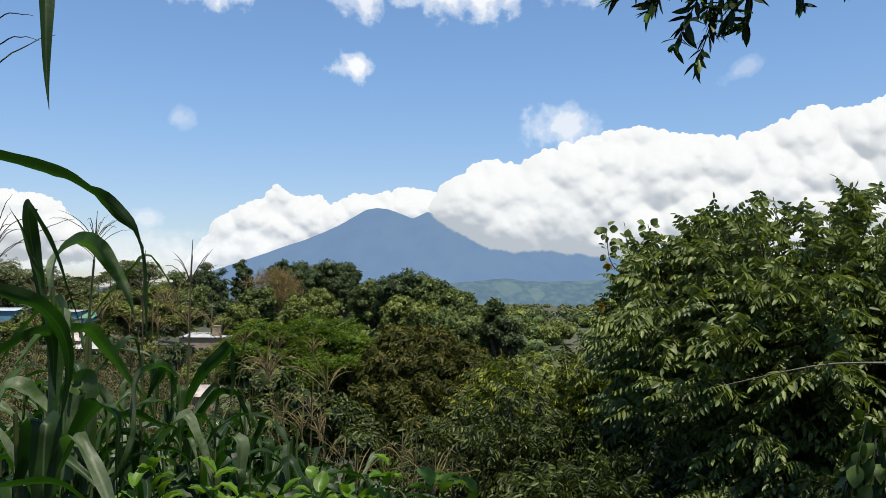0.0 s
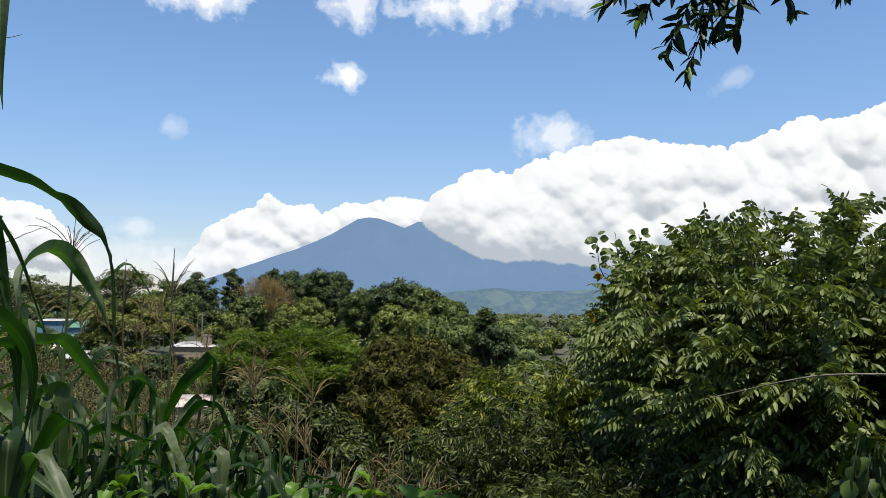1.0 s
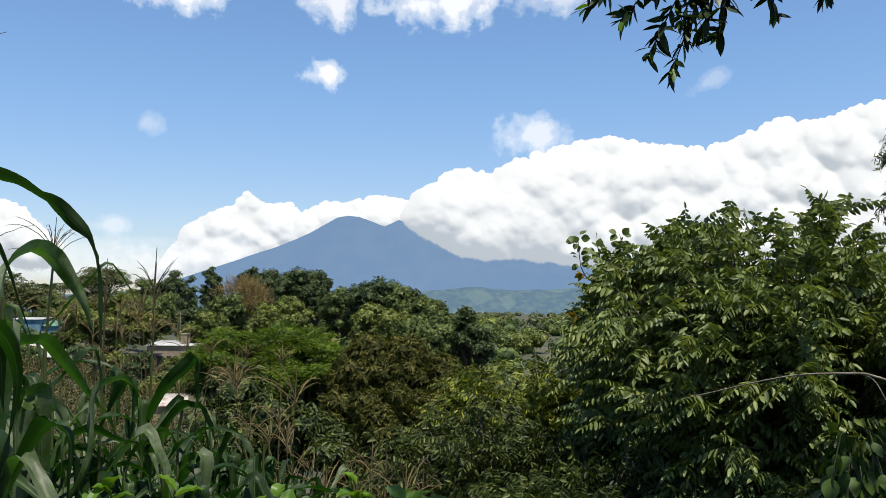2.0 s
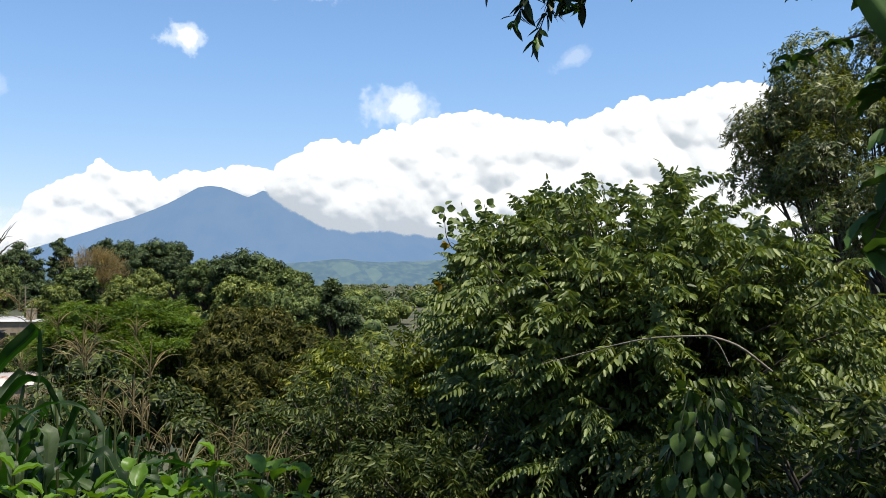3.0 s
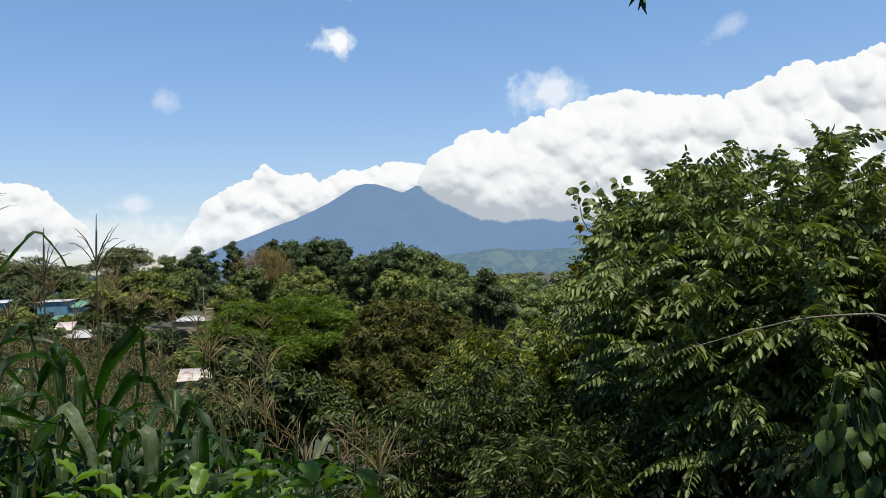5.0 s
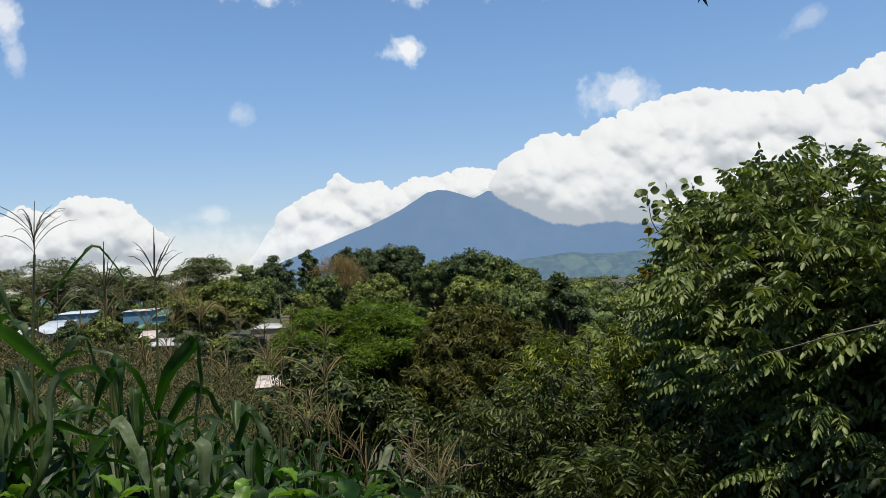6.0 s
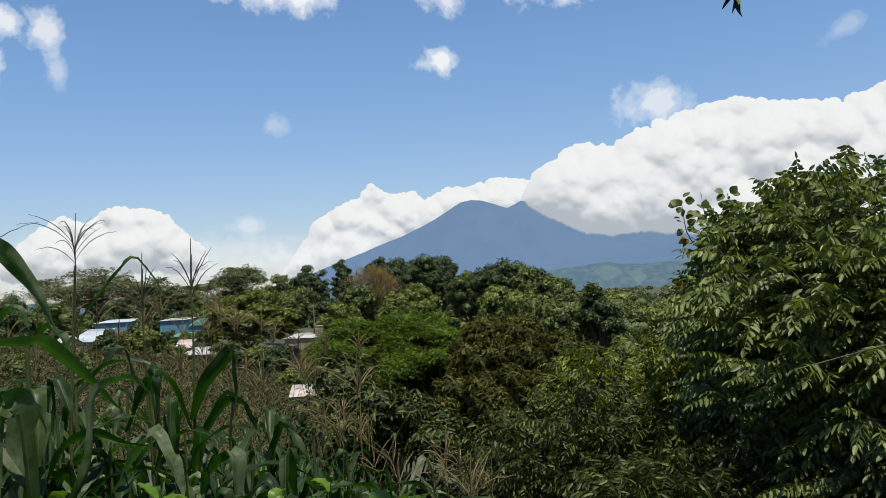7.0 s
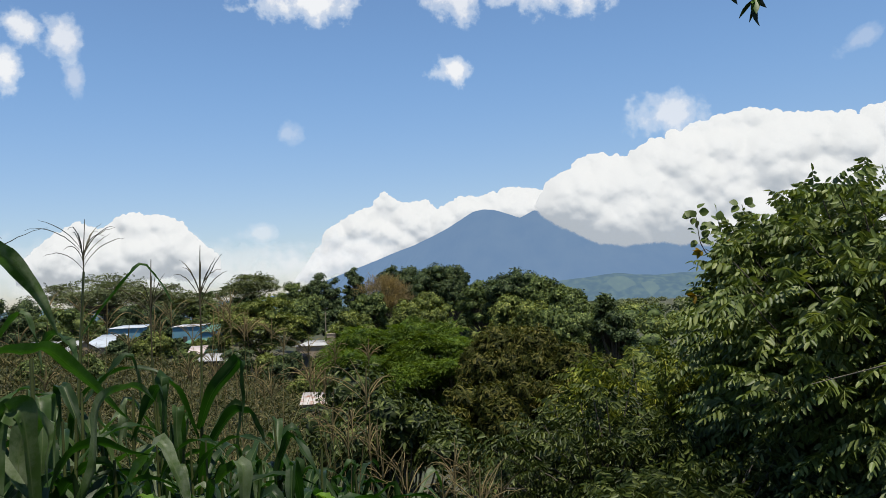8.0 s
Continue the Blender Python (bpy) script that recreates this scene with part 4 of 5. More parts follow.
def pinnate_shrub(name, at, seed, material, half, crown_z, stems, per_stem, length, pairs, leaf_l, leaf_w, label, category="shrub", hang=0.8, low=-0.6):
    """A many-stemmed shrub whose arching stems carry feathered leaves."""
    rng = np.random.default_rng(seed)
    t = thing(name, at, label, category)
    ball = sphere_points(rng, stems, low)
    ends = np.sign(ball) * np.abs(ball) ** 0.8 * np.array(half) * (rng.uniform(0.3, 1.0, (stems, 1)) ** 0.4) + np.array([0, 0, crown_z])
    wood, pos, way = [], [], []
    for e in ends:
        root = rng.normal(0, 0.12, 3) * np.array([1, 1, 0])
        mid = np.array([e[0] * 0.4, e[1] * 0.4, crown_z * 0.55 + e[2] * 0.3]) + rng.normal(0, 0.15, 3)
        line = arc([root + np.array([0, 0, -0.3]), mid, e], 10)
        wood.append(tube(line, [0.035, 0.018, 0.005], 5))
        s = 1 - 0.45 * rng.random(per_stem) ** 1.5
        p = np.stack([np.interp(s, np.linspace(0, 1, 10), line[:, k]) for k in range(3)], 1)
        out = unit(e - np.array([0, 0, crown_z])) * 0.8 + np.array([0, 0, 0.3])
        pos.append(p)
        way.append(unit(rng.normal(0, 0.8, (per_stem, 3)) * np.array([1, 1, 0.5]) + out))
    part("trunk", joined(wood), M_BARK, t)
    part("crown", fronds(rng, np.concatenate(pos), np.concatenate(way), length, pairs, leaf_l, leaf_w, 0.4, hang), material, t)
    return t


def sprigs(rng, line, count, length, width, spread=1.0, start=0.3, droop=0.3):
    """Single leaves along a twig."""
    s = rng.uniform(start, 1.0, count)
    q = np.linspace(0, 1, len(line))
    at = np.stack([np.interp(s, q, line[:, k]) for k in range(3)], 1)
    tan = unit(np.stack([np.interp(s, q, np.gradient(line[:, k])) for k in range(3)], 1))
    way = tan * 0.8 + rng.normal(0, 0.6 * spread, (count, 3)) - np.array([0, 0, droop])
    ln = length * rng.uniform(0.6, 1.25, count)
    return smooth_leaves(at, way, rng.normal(0, 0.5, (count, 3)) + np.array([0, 0, 1.0]), ln, width * ln / length)


def rosette(rng, line, count, size):
    """Rounded leaves that stand out to all sides from the last part of a twig."""
    q = 1 - 0.4 * rng.random(count) ** 1.3
    at = np.stack([np.interp(q, np.linspace(0, 1, len(line)), line[:, k]) for k in range(3)], 1)
    a = rng.uniform(0, 2 * np.pi, count)
    way = np.stack([np.cos(a), rng.normal(0, 0.35, count), np.sin(a) * 0.8 + 0.1], 1)
    ln = size * rng.uniform(0.7, 1.15, count)
    up = np.array([0.1, -0.8, 0.6]) + rng.normal(0, 0.4, (count, 3))
    return [smooth_leaves(at[k:k + 1] + unit(way[k:k + 1]) * 0.05, way[k:k + 1], up[k:k + 1], ln[k], ln[k] * 0.92, 0.08, 0.15) for k in range(count)]


# the big feather-leaved tree beside the path
BIG_AT = (4.2, 9.3, float(ground_z(4.2, 9.3)))
big = pinnate_shrub("feather_leaved_tree", BIG_AT, 61, M_PINNATE, (2.3, 2.4, 2.15), 0.48 - BIG_AT[2], 300, 17, 0.45, 8, 0.1, 0.038, "bushy tree with drooping feathered green leaves", "tree", low=-0.55)
rel = np.array(BIG_AT)
branch = part("bare_branch", tube(arc([np.array(p) - rel for p in [(4.18, 6.70, 0.73), (3.77, 6.50, 0.96), (3.51, 6.45, 1.05), (3.41, 6.50, 1.06), (3.11, 6.75, 1.03), (2.86, 7.00, 0.95), (2.66, 7.30, 0.85), (2.38, 7.50, 0.75)]], 26), [0.011, 0.01, 0.007, 0.004], 6),
              M_BARK_PALE, big, "pale leafless branch bowing outwards")
part("fork", tube(arc([np.array(p) - rel for p in [(3.45, 6.50, 1.06), (3.51, 6.40, 1.01), (3.59, 6.35, 0.82)]], 10), [0.006, 0.003], 5), M_BARK_PALE, branch)
x, y, z = on_ground(15.1, 11.6)
pinnate_shrub("feather_leaved_tree", (x, y, z), 66, M_PINNATE, (0.95, 1.0, 1.72), 0.68 - z, 130, 15, 0.44, 8, 0.096, 0.038, "slim bushy tree with drooping feathered leaves", "tree", low=-0.8)
slim = bpy.data.objects["feather_leaved_tree.001"]
rel = np.array([x, y, z])
rng = np.random.default_rng(72)
for tip in ((2.3, 11.8, 2.52), (2.55, 11.7, 2.45), (2.85, 11.6, 2.55)):
    line = arc([(0.2, 0, 1.6 - z), np.array(tip) - rel - np.array([-0.15, 0, 0.6]), np.array(tip) - rel], 10)
    twig = part("twig", tube(line, [0.012, 0.008, 0.004], 5), M_BARK, slim)
    for leaf in rosette(rng, line, 20, 0.115):
        part("round_leaf", leaf, M_PINNATE, twig, "rounded leaf at the twig's end")
for tip in ((2.59, 11.00, 2.07), (2.08, 11.00, 1.44), (2.22, 11.20, 1.97)):
    line = arc([(0.1, 0, 0.6 - z), np.array(tip) - rel - np.array([-0.2, 0, 0.1]), np.array(tip) - rel], 8)
    twig = part("twig", tube(line, [0.01, 0.006, 0.003], 5), M_BARK, slim)
    part("yellow_leaf_spray", sprigs(rng, line, 7, 0.095, 0.055, 1.0, 0.85, 0.2), M_YELLOWED, twig, "a few leaves turned yellow")
mid_at = (3.3, 10.1, float(ground_z(3.3, 10.1)))
pinnate_shrub("feather_leaved_tree", mid_at, 60, M_PINNATE, (0.95, 0.9, 1.7), 0.87 - mid_at[2], 130, 15, 0.44, 8, 0.098, 0.038, "leaning bushy tree with drooping feathered leaves", "tree", low=-0.8)
x, y, z = on_ground(6.9, 16)
pinnate_shrub("yellow_green_shrub", (x, y, z), 62, M_YELLOW, (1.7, 1.5, 1.6), 0.5 - z - 1.6, 90, 16, 0.6, 9, 0.12, 0.036, "yellow-green shrub with long feathered leaves")
x, y, z = on_ground(5.2, 11.0)
pinnate_shrub("leafy_shrub", (x, y, z), 63, M_OLIVE, (1.7, 1.3, 1.5), 0.3 - z - 1.45, 130, 16, 0.42, 7, 0.085, 0.027, "olive green leafy shrub below the path")
x, y, z = on_ground(12.0, 8.4)
pinnate_shrub("leafy_shrub", (x, y, z), 64, M_OLIVE, (1.3, 1.0, 1.2), 0.0 - z - 1.1, 90, 16, 0.42, 7, 0.08, 0.026, "dark green leafy shrub at the foot of the tree")
x, y, z = on_ground(1.0, 12.5)
pinnate_shrub("leafy_shrub", (x, y, z), 65, M_OLIVE, (1.2, 1.0, 1.1), -0.7 - z - 1.1, 70, 14, 0.4, 6, 0.085, 0.03, "shaded green shrub on the slope")
x, y, z = on_ground(34, 6.6)
pinnate_shrub("leafy_shrub", (x, y, z), 67, M_OLIVE, (1.3, 1.1, 1.1), 0.75 - z - 1.1, 90, 14, 0.4, 6, 0.09, 0.03, "green leafy shrub beside the path")


def overhang():
    """The dark tree beside the path whose twigs hang into the view."""
    rng = np.random.default_rng(68)
    base = np.array([4.6, 4.0, float(ground_z(4.6, 4.0))])
    t = thing("overhanging_tree", base, "dark tree whose leafy twigs hang over the path", "tree")
    crown = np.array([3.6, 4.3, 4.4]) - base
    part("trunk", joined([tube(arc([(0, 0, -0.3), (0.1, 0.1, 2.2), (-0.2, 0.1, 4.2)], 10), [0.16, 0.13, 0.09], 9),
                          tube(arc([(-0.2, 0.1, 4.2), crown, (1.9 - base[0], 4.7 - base[1], 3.95 - base[2])], 10), [0.08, 0.05, 0.02], 7)]), M_BARK, t)
    hub = np.array([1.95, 4.7, 3.85]) - base
    tips = [((1.46, 4.78, 2.9), 46), ((1.34, 4.82, 3.02), 34), ((1.0, 4.9, 3.33), 40), ((1.2, 4.85, 3.24), 44), ((1.52, 4.76, 3.22), 44), ((1.72, 4.7, 3.1), 30),
            ((1.62, 4.7, 3.12), 40), ((2.0, 4.6, 3.2), 30), ((2.25, 4.5, 3.3), 40), ((1.4, 4.8, 3.4), 40), ((1.75, 4.75, 3.45), 40), ((1.1, 4.9, 3.5), 40)]
    for tip, count in tips:
        end = np.array(tip) - base
        mid = hub * 0.45 + end * 0.55 + np.array([0, 0, 0.14])
        line = arc([hub, mid, end], 12)
        twig = part("twig", tube(line, [0.01, 0.006, 0.003], 5), M_BARK, t)
        part("foliage", sprigs(rng, line, int(count * 1.5), 0.125, 0.038, 1.25, 0.35, 0.12), M_OVAL, twig)
        part("young_leaf_tip", sprigs(rng, line, 4, 0.085, 0.032, 1.0, 0.95, 0.1), M_BRIGHT, twig, "fresh light green leaf tips")
    # the crown above, out of sight, which shades the edge of the path
    top = lobes(rng, np.array([3.0, 2.6, 5.7]) - base, (2.6, 2.2, 0.9), 36, 0.75)
    part("crown", whorls(rng, top, 1300, 6, 0.13, 0.055, 0.4, -0.9, True), M_OVAL, t)
    for b in top[:14]:
        part("limb", tube(arc([(-0.2, 0.1, 4.2), np.array([-0.4, 0.1, 4.6]) * 0.5 + b[:3] * 0.5, b[:3]], 6), [0.05, 0.03, 0.01], 5), M_BARK, t)
    return t


overhang()


# ---------------------------------------------------------------- maize
def blade(start, az, rise, end, length, width, n=12, twist=0.0, kink=None, wavy=1.0):
    """A strap leaf with a midrib: it leaves the stalk at the angle rise and bows over to the angle end (degrees above level)."""
    s = np.linspace(0, 1, n)
    a = np.radians(rise + (end - rise) * s ** 1.4)
    if kink:
        at, by = kink
        a = np.maximum(a + np.radians(by) / (1 + np.exp(-(s - at) * 90)), radians(-96))
    d = length / (n - 1)
    h = np.concatenate([[0], np.cumsum(np.cos(a[:-1]) * d)])
    z = np.concatenate([[0], np.cumsum(np.sin(a[:-1]) * d)])
    out = np.array([math.sin(radians(az)), math.cos(radians(az)), 0])
    line = np.array(start) + h[:, None] * out + z[:, None] * np.array([0, 0, 1])
    return strap(line, width, twist, az, wavy, 0.0, out)


def strap(line, width, twist=0.0, phase=0.0, wavy=1.0, start_twist=0.0, out=None):
    """A folded, wavy-edged leaf blade along a line, broad in the middle and pointed; twist is one angle or stops of (share, angle)."""
    n = len(line)
    s = np.linspace(0, 1, n)
    tan = unit(np.gradient(line, axis=0))
    chord = line[-1] - line[0] if out is None else out
    flat = np.array([chord[1], -chord[0], 0.0]) + np.array([1e-4, 0, 0])
    side0 = unit(np.broadcast_to(flat, (n, 3)) - tan * (tan @ flat)[:, None])
    nrm = np.cross(side0, tan)
    turn = start_twist + twist * s if isinstance(twist, (int, float)) else np.interp(s, [q[0] for q in twist], [q[1] for q in twist])
    tw = np.radians(turn)[:, None]
    side = side0 * np.cos(tw) + nrm * np.sin(tw)
    nr = nrm * np.cos(tw) - side0 * np.sin(tw)
    w = width * np.minimum(1, 0.4 + 2.2 * s) * (1 - np.clip((s - 0.4) / 0.6, 0, 1) ** 1.7)
    ripple = np.sin(s * (17 + phase % 7) + phase) * (0.6 + 0.4 * np.sin(s * 41 + phase))
    wave = (0.17 * wavy * w * ripple)[:, None]
    w = np.maximum(w, width * 0.02)[:, None]
    line = line + nr * (width * 0.07 * np.sin(s * 23 + phase * 2) * s)[:, None] + side * (width * 0.1 * np.sin(s * 11 + phase) * s)[:, None]
    cols = [line + side * w * 0.5 + nr * (w * 0.27 + wave), line + side * w * 0.22 + nr * w * 0.13, line, line - side * w * 0.22 + nr * w * 0.13, line - side * w * 0.5 + nr * (w * 0.27 - wave)]
    v = np.stack(cols, 1).reshape(-1, 3)
    k = (np.arange(n - 1) * 5)[:, None]
    f = np.concatenate([k + np.array([[j, j + 1, j + 6, j + 5]]) for j in range(4)])
    return v, f


def maize_leaf(data, parent):
    ob = part("leaf", data, M_CORN, parent)
    ob.data.attributes.new("across", "FLOAT", "POINT").data.foreach_set("value", np.tile([-1, -0.44, 0, 0.44, 1], len(ob.data.vertices) // 5).astype(np.float32))
    return ob


def tassel(rng, top, tall=0.35, arms=9, spread=0.5, thick=1.0):
    """Thin branches that rise from one stem and nod at their ends."""
    top = np.array(top, float)
    out = [tube(arc([top, top + np.array([0.004, 0, tall * 0.5]), top + np.array([0.01, 0.004, tall])], 8), [0.003 * thick, 0.003 * thick, 0.0015], 4)]
    s = np.linspace(0, 1, 16)[:, None]
    for _ in range(arms):
        a = rng.uniform(0, 2 * np.pi)
        d = np.array([math.cos(a), math.sin(a), 0])
        side = np.array([-d[1], d[0], 0]) * rng.normal(0, 0.12)
        b = top + np.array([0, 0, rng.uniform(0.0, tall * 0.35)])
        ln = tall * rng.uniform(0.6, 1.0)
        reach, fall = spread * rng.uniform(0.5, 1.9), rng.uniform(0.15, 0.75)
        line = b + (d + side * s) * ln * reach * s ** 1.25 + np.array([0, 0, 1.0]) * ln * (1.1 * s - fall * s ** 2.6)
        line = line + rng.normal(0, 0.002, (16, 3)) * s
        out.append(tube(line, [0.0013 * thick, 0.0024 * thick, 0.0022 * thick, 0.0008], 3))
    return joined(out)


MAIZE = "green maize plant with arching leaves"


def maize(seed, height=1.6, leaf_count=11, tassel_kind="", at=(0, 0, 0), turn=None, label=MAIZE, tops=0.78):
    rng = np.random.default_rng(seed)
    t = thing("maize_plant", at, label, "maize plant", "maize plants of the field")
    lean = rng.normal(0, 0.05, 2)
    line = arc([(0, 0, -0.1), (lean[0] * 0.4, lean[1] * 0.4, height * 0.5), (lean[0], lean[1], height)], 12)
    part("stalk", tube(line, [0.014, 0.012, 0.006], 7), M_STALK, t)
    base = rng.uniform(0, 360) if turn is None else turn
    for i in range(leaf_count):
        s = 0.15 + tops * i / leaf_count
        p = [np.interp(s, np.linspace(0, 1, 12), line[:, k]) for k in range(3)]
        az = base + 180 * (i % 2) + rng.normal(0, 24)
        folded = rng.random() < 0.62
        kink = (rng.uniform(0.36, 0.62), rng.uniform(-165, -100)) if folded else None
        turns = [(0.0, 0.0), (rng.uniform(0.25, 0.4), rng.normal(0, 10)), (rng.uniform(0.5, 0.65), rng.normal(0, 30)), (1.0, rng.normal(0, 45))]
        maize_leaf(blade(p, az, rng.uniform(36, 72), rng.uniform(15, 50) if folded else rng.uniform(-100, -35), rng.uniform(0.45, 0.8), rng.uniform(0.042, 0.068), 26, turns, kink, 1.5), t)
    if tassel_kind == "open":
        part("tassel", tassel(rng, line[-1], rng.uniform(0.25, 0.3), 15, 0.85), M_TASSEL_DARK, t, "dry brown tassel")
    elif tassel_kind == "spike":
        part("tassel", joined([tube(arc([line[-1], line[-1] + np.array([0.0, 0, 0.3]), line[-1] + np.array([0.01, 0, 0.55])], 6), [0.004, 0.0055, 0.002], 5), tassel(rng, line[-1] + np.array([0, 0, 0.2]), 0.26, 10, 0.6, 1.3)]), M_TASSEL_DARK, t, "bare dark tassel spike")
    return t


def maize_at(x, y, variant, turn, size=1.0):
    return copy_thing(variant, pose(x, y, float(ground_z(x, y)), 0, 0, turn) @ Matrix.Diagonal((size, size, size, 1)))


rng = np.random.default_rng(71)
first = [(-1.58, 5.1, 1.8, "spike"), (-1.0, 6.2, 1.1, ""), (-1.96, 4.44, 1.78 - float(ground_z(-1.96, 4.44)), "open"), (-1.9, 3.9, 1.2, ""), (-1.99, 3.87, 1.72 - float(ground_z(-1.99, 3.87)), "open"), (-0.6, 7.6, 1.0, ""), (-2.3, 7.2, 1.15, ""), (-1.4, 8.6, 1.05, ""), (-1.76, 5.05, 1.72, "spike")]
kinds = [maize(80 + i, h, 9, kind, (px, py, float(ground_z(px, py))), tops=0.55 if kind == "spike" else 0.78) for i, (px, py, h, kind) in enumerate(first)]
at = np.array([-1.58, 5.1, float(ground_z(-1.58, 5.1))])
for a, b, c, d in (((-1.56, 5.08, 0.9), (-1.4, 4.9, 1.12), (-1.23, 4.85, 1.29), (-1.21, 4.84, 0.93)), ((-1.58, 5.1, 0.85), (-1.62, 4.95, 1.12), (-1.66, 4.85, 1.22), (-1.66, 4.84, 0.86)),
                   ((-1.58, 5.1, 0.7), (-1.35, 5.0, 0.98), (-1.22, 4.95, 1.0), (-1.1, 4.9, 0.8)), ((-1.58, 5.1, 0.5), (-1.4, 4.8, 0.85), (-1.3, 4.65, 0.9), (-1.15, 4.5, 0.7))):
    c1 = np.array(c) - at
    line = np.concatenate([arc([np.array(a) - at, np.array(b) - at, c1], 12), arc([c1 + np.array([0.006, -0.002, -0.01]), (c1 + np.array(d) - at) * 0.5, np.array(d) - at], 12)])
    leaf = maize_leaf(strap(line, 0.08, [(0, 20), (0.45, 30), (0.6, 60), (1, 75)], 1.0, 0.6), kinds[0])
plain = [k for k, f in zip(kinds, first) if not f[3]]
tall_kinds = [maize(120 + i, h, 10, "", (px, py, float(ground_z(px, py))), label="tall green maize plant with folded leaves") for i, (px, py, h) in enumerate(((-1.72, 4.2, 1.5), (-2.2, 4.9, 1.62), (-1.25, 5.7, 1.45), (-2.6, 5.6, 1.6)))]
for i in range(26):
    az, d = rng.uniform(-33, -14), rng.uniform(4.0, 5.6)
    x, y, z = on_ground(az, d)
    top = EYE + d * math.tan(radians(rng.uniform(-7.5, -4.2) + np.interp(az, [-22, -14], [0, -3.0]))) - z
    k = int(rng.integers(4))
    if min((x - a) ** 2 + (y - b) ** 2 for a, b, *_ in first) > 0.04:
        maize_at(x, y, tall_kinds[k], rng.uniform(0, 360), min(top / (1.5, 1.62, 1.45, 1.6)[k], 1.05))
for row in range(15):
    for col in range(12):
        y = 2.7 + row * 0.46 + rng.normal(0, 0.1)
        x = -0.5 - col * 0.33 - 0.06 * y + rng.normal(0, 0.1)
        if x < -0.62 * y - 0.6 or (y < 3.6 and x > -1.2) or min((x - a) ** 2 + (y - b) ** 2 for a, b, *_ in first) < 0.07:
            continue
        size = rng.uniform(0.8, 1.12) * np.interp(x / y, [-0.4, -0.2, -0.05], [1.08, 1.0, 0.7])
        maize_at(x, y, plain[int(rng.integers(len(plain)))], rng.uniform(0, 360), size)


def corner_plant(at, height, label, leaf_lines, tassel_size=0.0):
    """A plant at the field's corner whose leaves bow across the view: each a line, a breadth and its turns along the line."""
    z = float(ground_z(*at))
    rel = np.array([*at, z])
    t = thing("maize_plant", (*at, z), label, "maize plant", "maize plants of the field")
    part("stalk", tube(arc([(0, 0, -0.1), (0.01, 0.01, height * 0.5 - z), (0, 0, height - z)], 10), [0.015, 0.013, 0.007], 8), M_STALK, t)
    for i, (pts, width, turns) in enumerate(leaf_lines):
        maize_leaf(strap(arc([np.array(p) - rel for p in pts], 40), width, turns, 1.7 * i + height, 0.7), t)
    if tassel_size:
        part("tassel", tassel(np.random.default_rng(5), (0, 0, height - z - 0.02), tassel_size, 18, 0.6), M_TASSEL_DARK, t, "dry brown tassel")


corner_plant((-1.28, 2.2), 2.1, "tall maize plant with one long twisted leaf", [
    ([(-1.27, 2.2, 1.72), (-1.3, 2.16, 1.95), (-1.09, 2.2, 1.93), (-0.94, 2.27, 1.86), (-0.83, 2.3, 1.72), (-0.82, 2.31, 1.44)], 0.056, [(0, 5), (0.3, 8), (0.46, 45), (0.56, 4), (0.68, 80), (0.79, 4), (0.9, 50), (1, 20)]),
    ([(-1.27, 2.2, 1.9), (-1.2, 1.9, 2.32), (-0.82, 1.68, 2.4), (-0.79, 1.63, 2.2), (-0.77, 1.63, 1.96)], 0.056, [(0, 20), (0.5, 10), (1, -10)]),
    ([(-1.27, 2.2, 1.2), (-1.25, 2.12, 1.58), (-1.05, 2.1, 1.58), (-1.02, 2.22, 1.52), (-1.04, 2.33, 1.4), (-1.08, 2.38, 1.22)], 0.049, [(0, 20), (0.45, 40), (0.7, 70), (1, 40)]),
    ([(-1.27, 2.2, 0.95), (-1.3, 2.1, 1.3), (-1.08, 2.1, 1.46), (-1.1, 2.35, 1.48), (-1.12, 2.45, 1.3)], 0.059, [(0, 0), (0.5, 30), (1, 60)]),
    ([(-1.27, 2.2, 0.8), (-1.25, 2.15, 1.05), (-1.12, 2.2, 1.1), (-1.0, 2.3, 1.06), (-0.9, 2.38, 0.9)], 0.059, [(0, 0), (1, 25)])], 0.4)
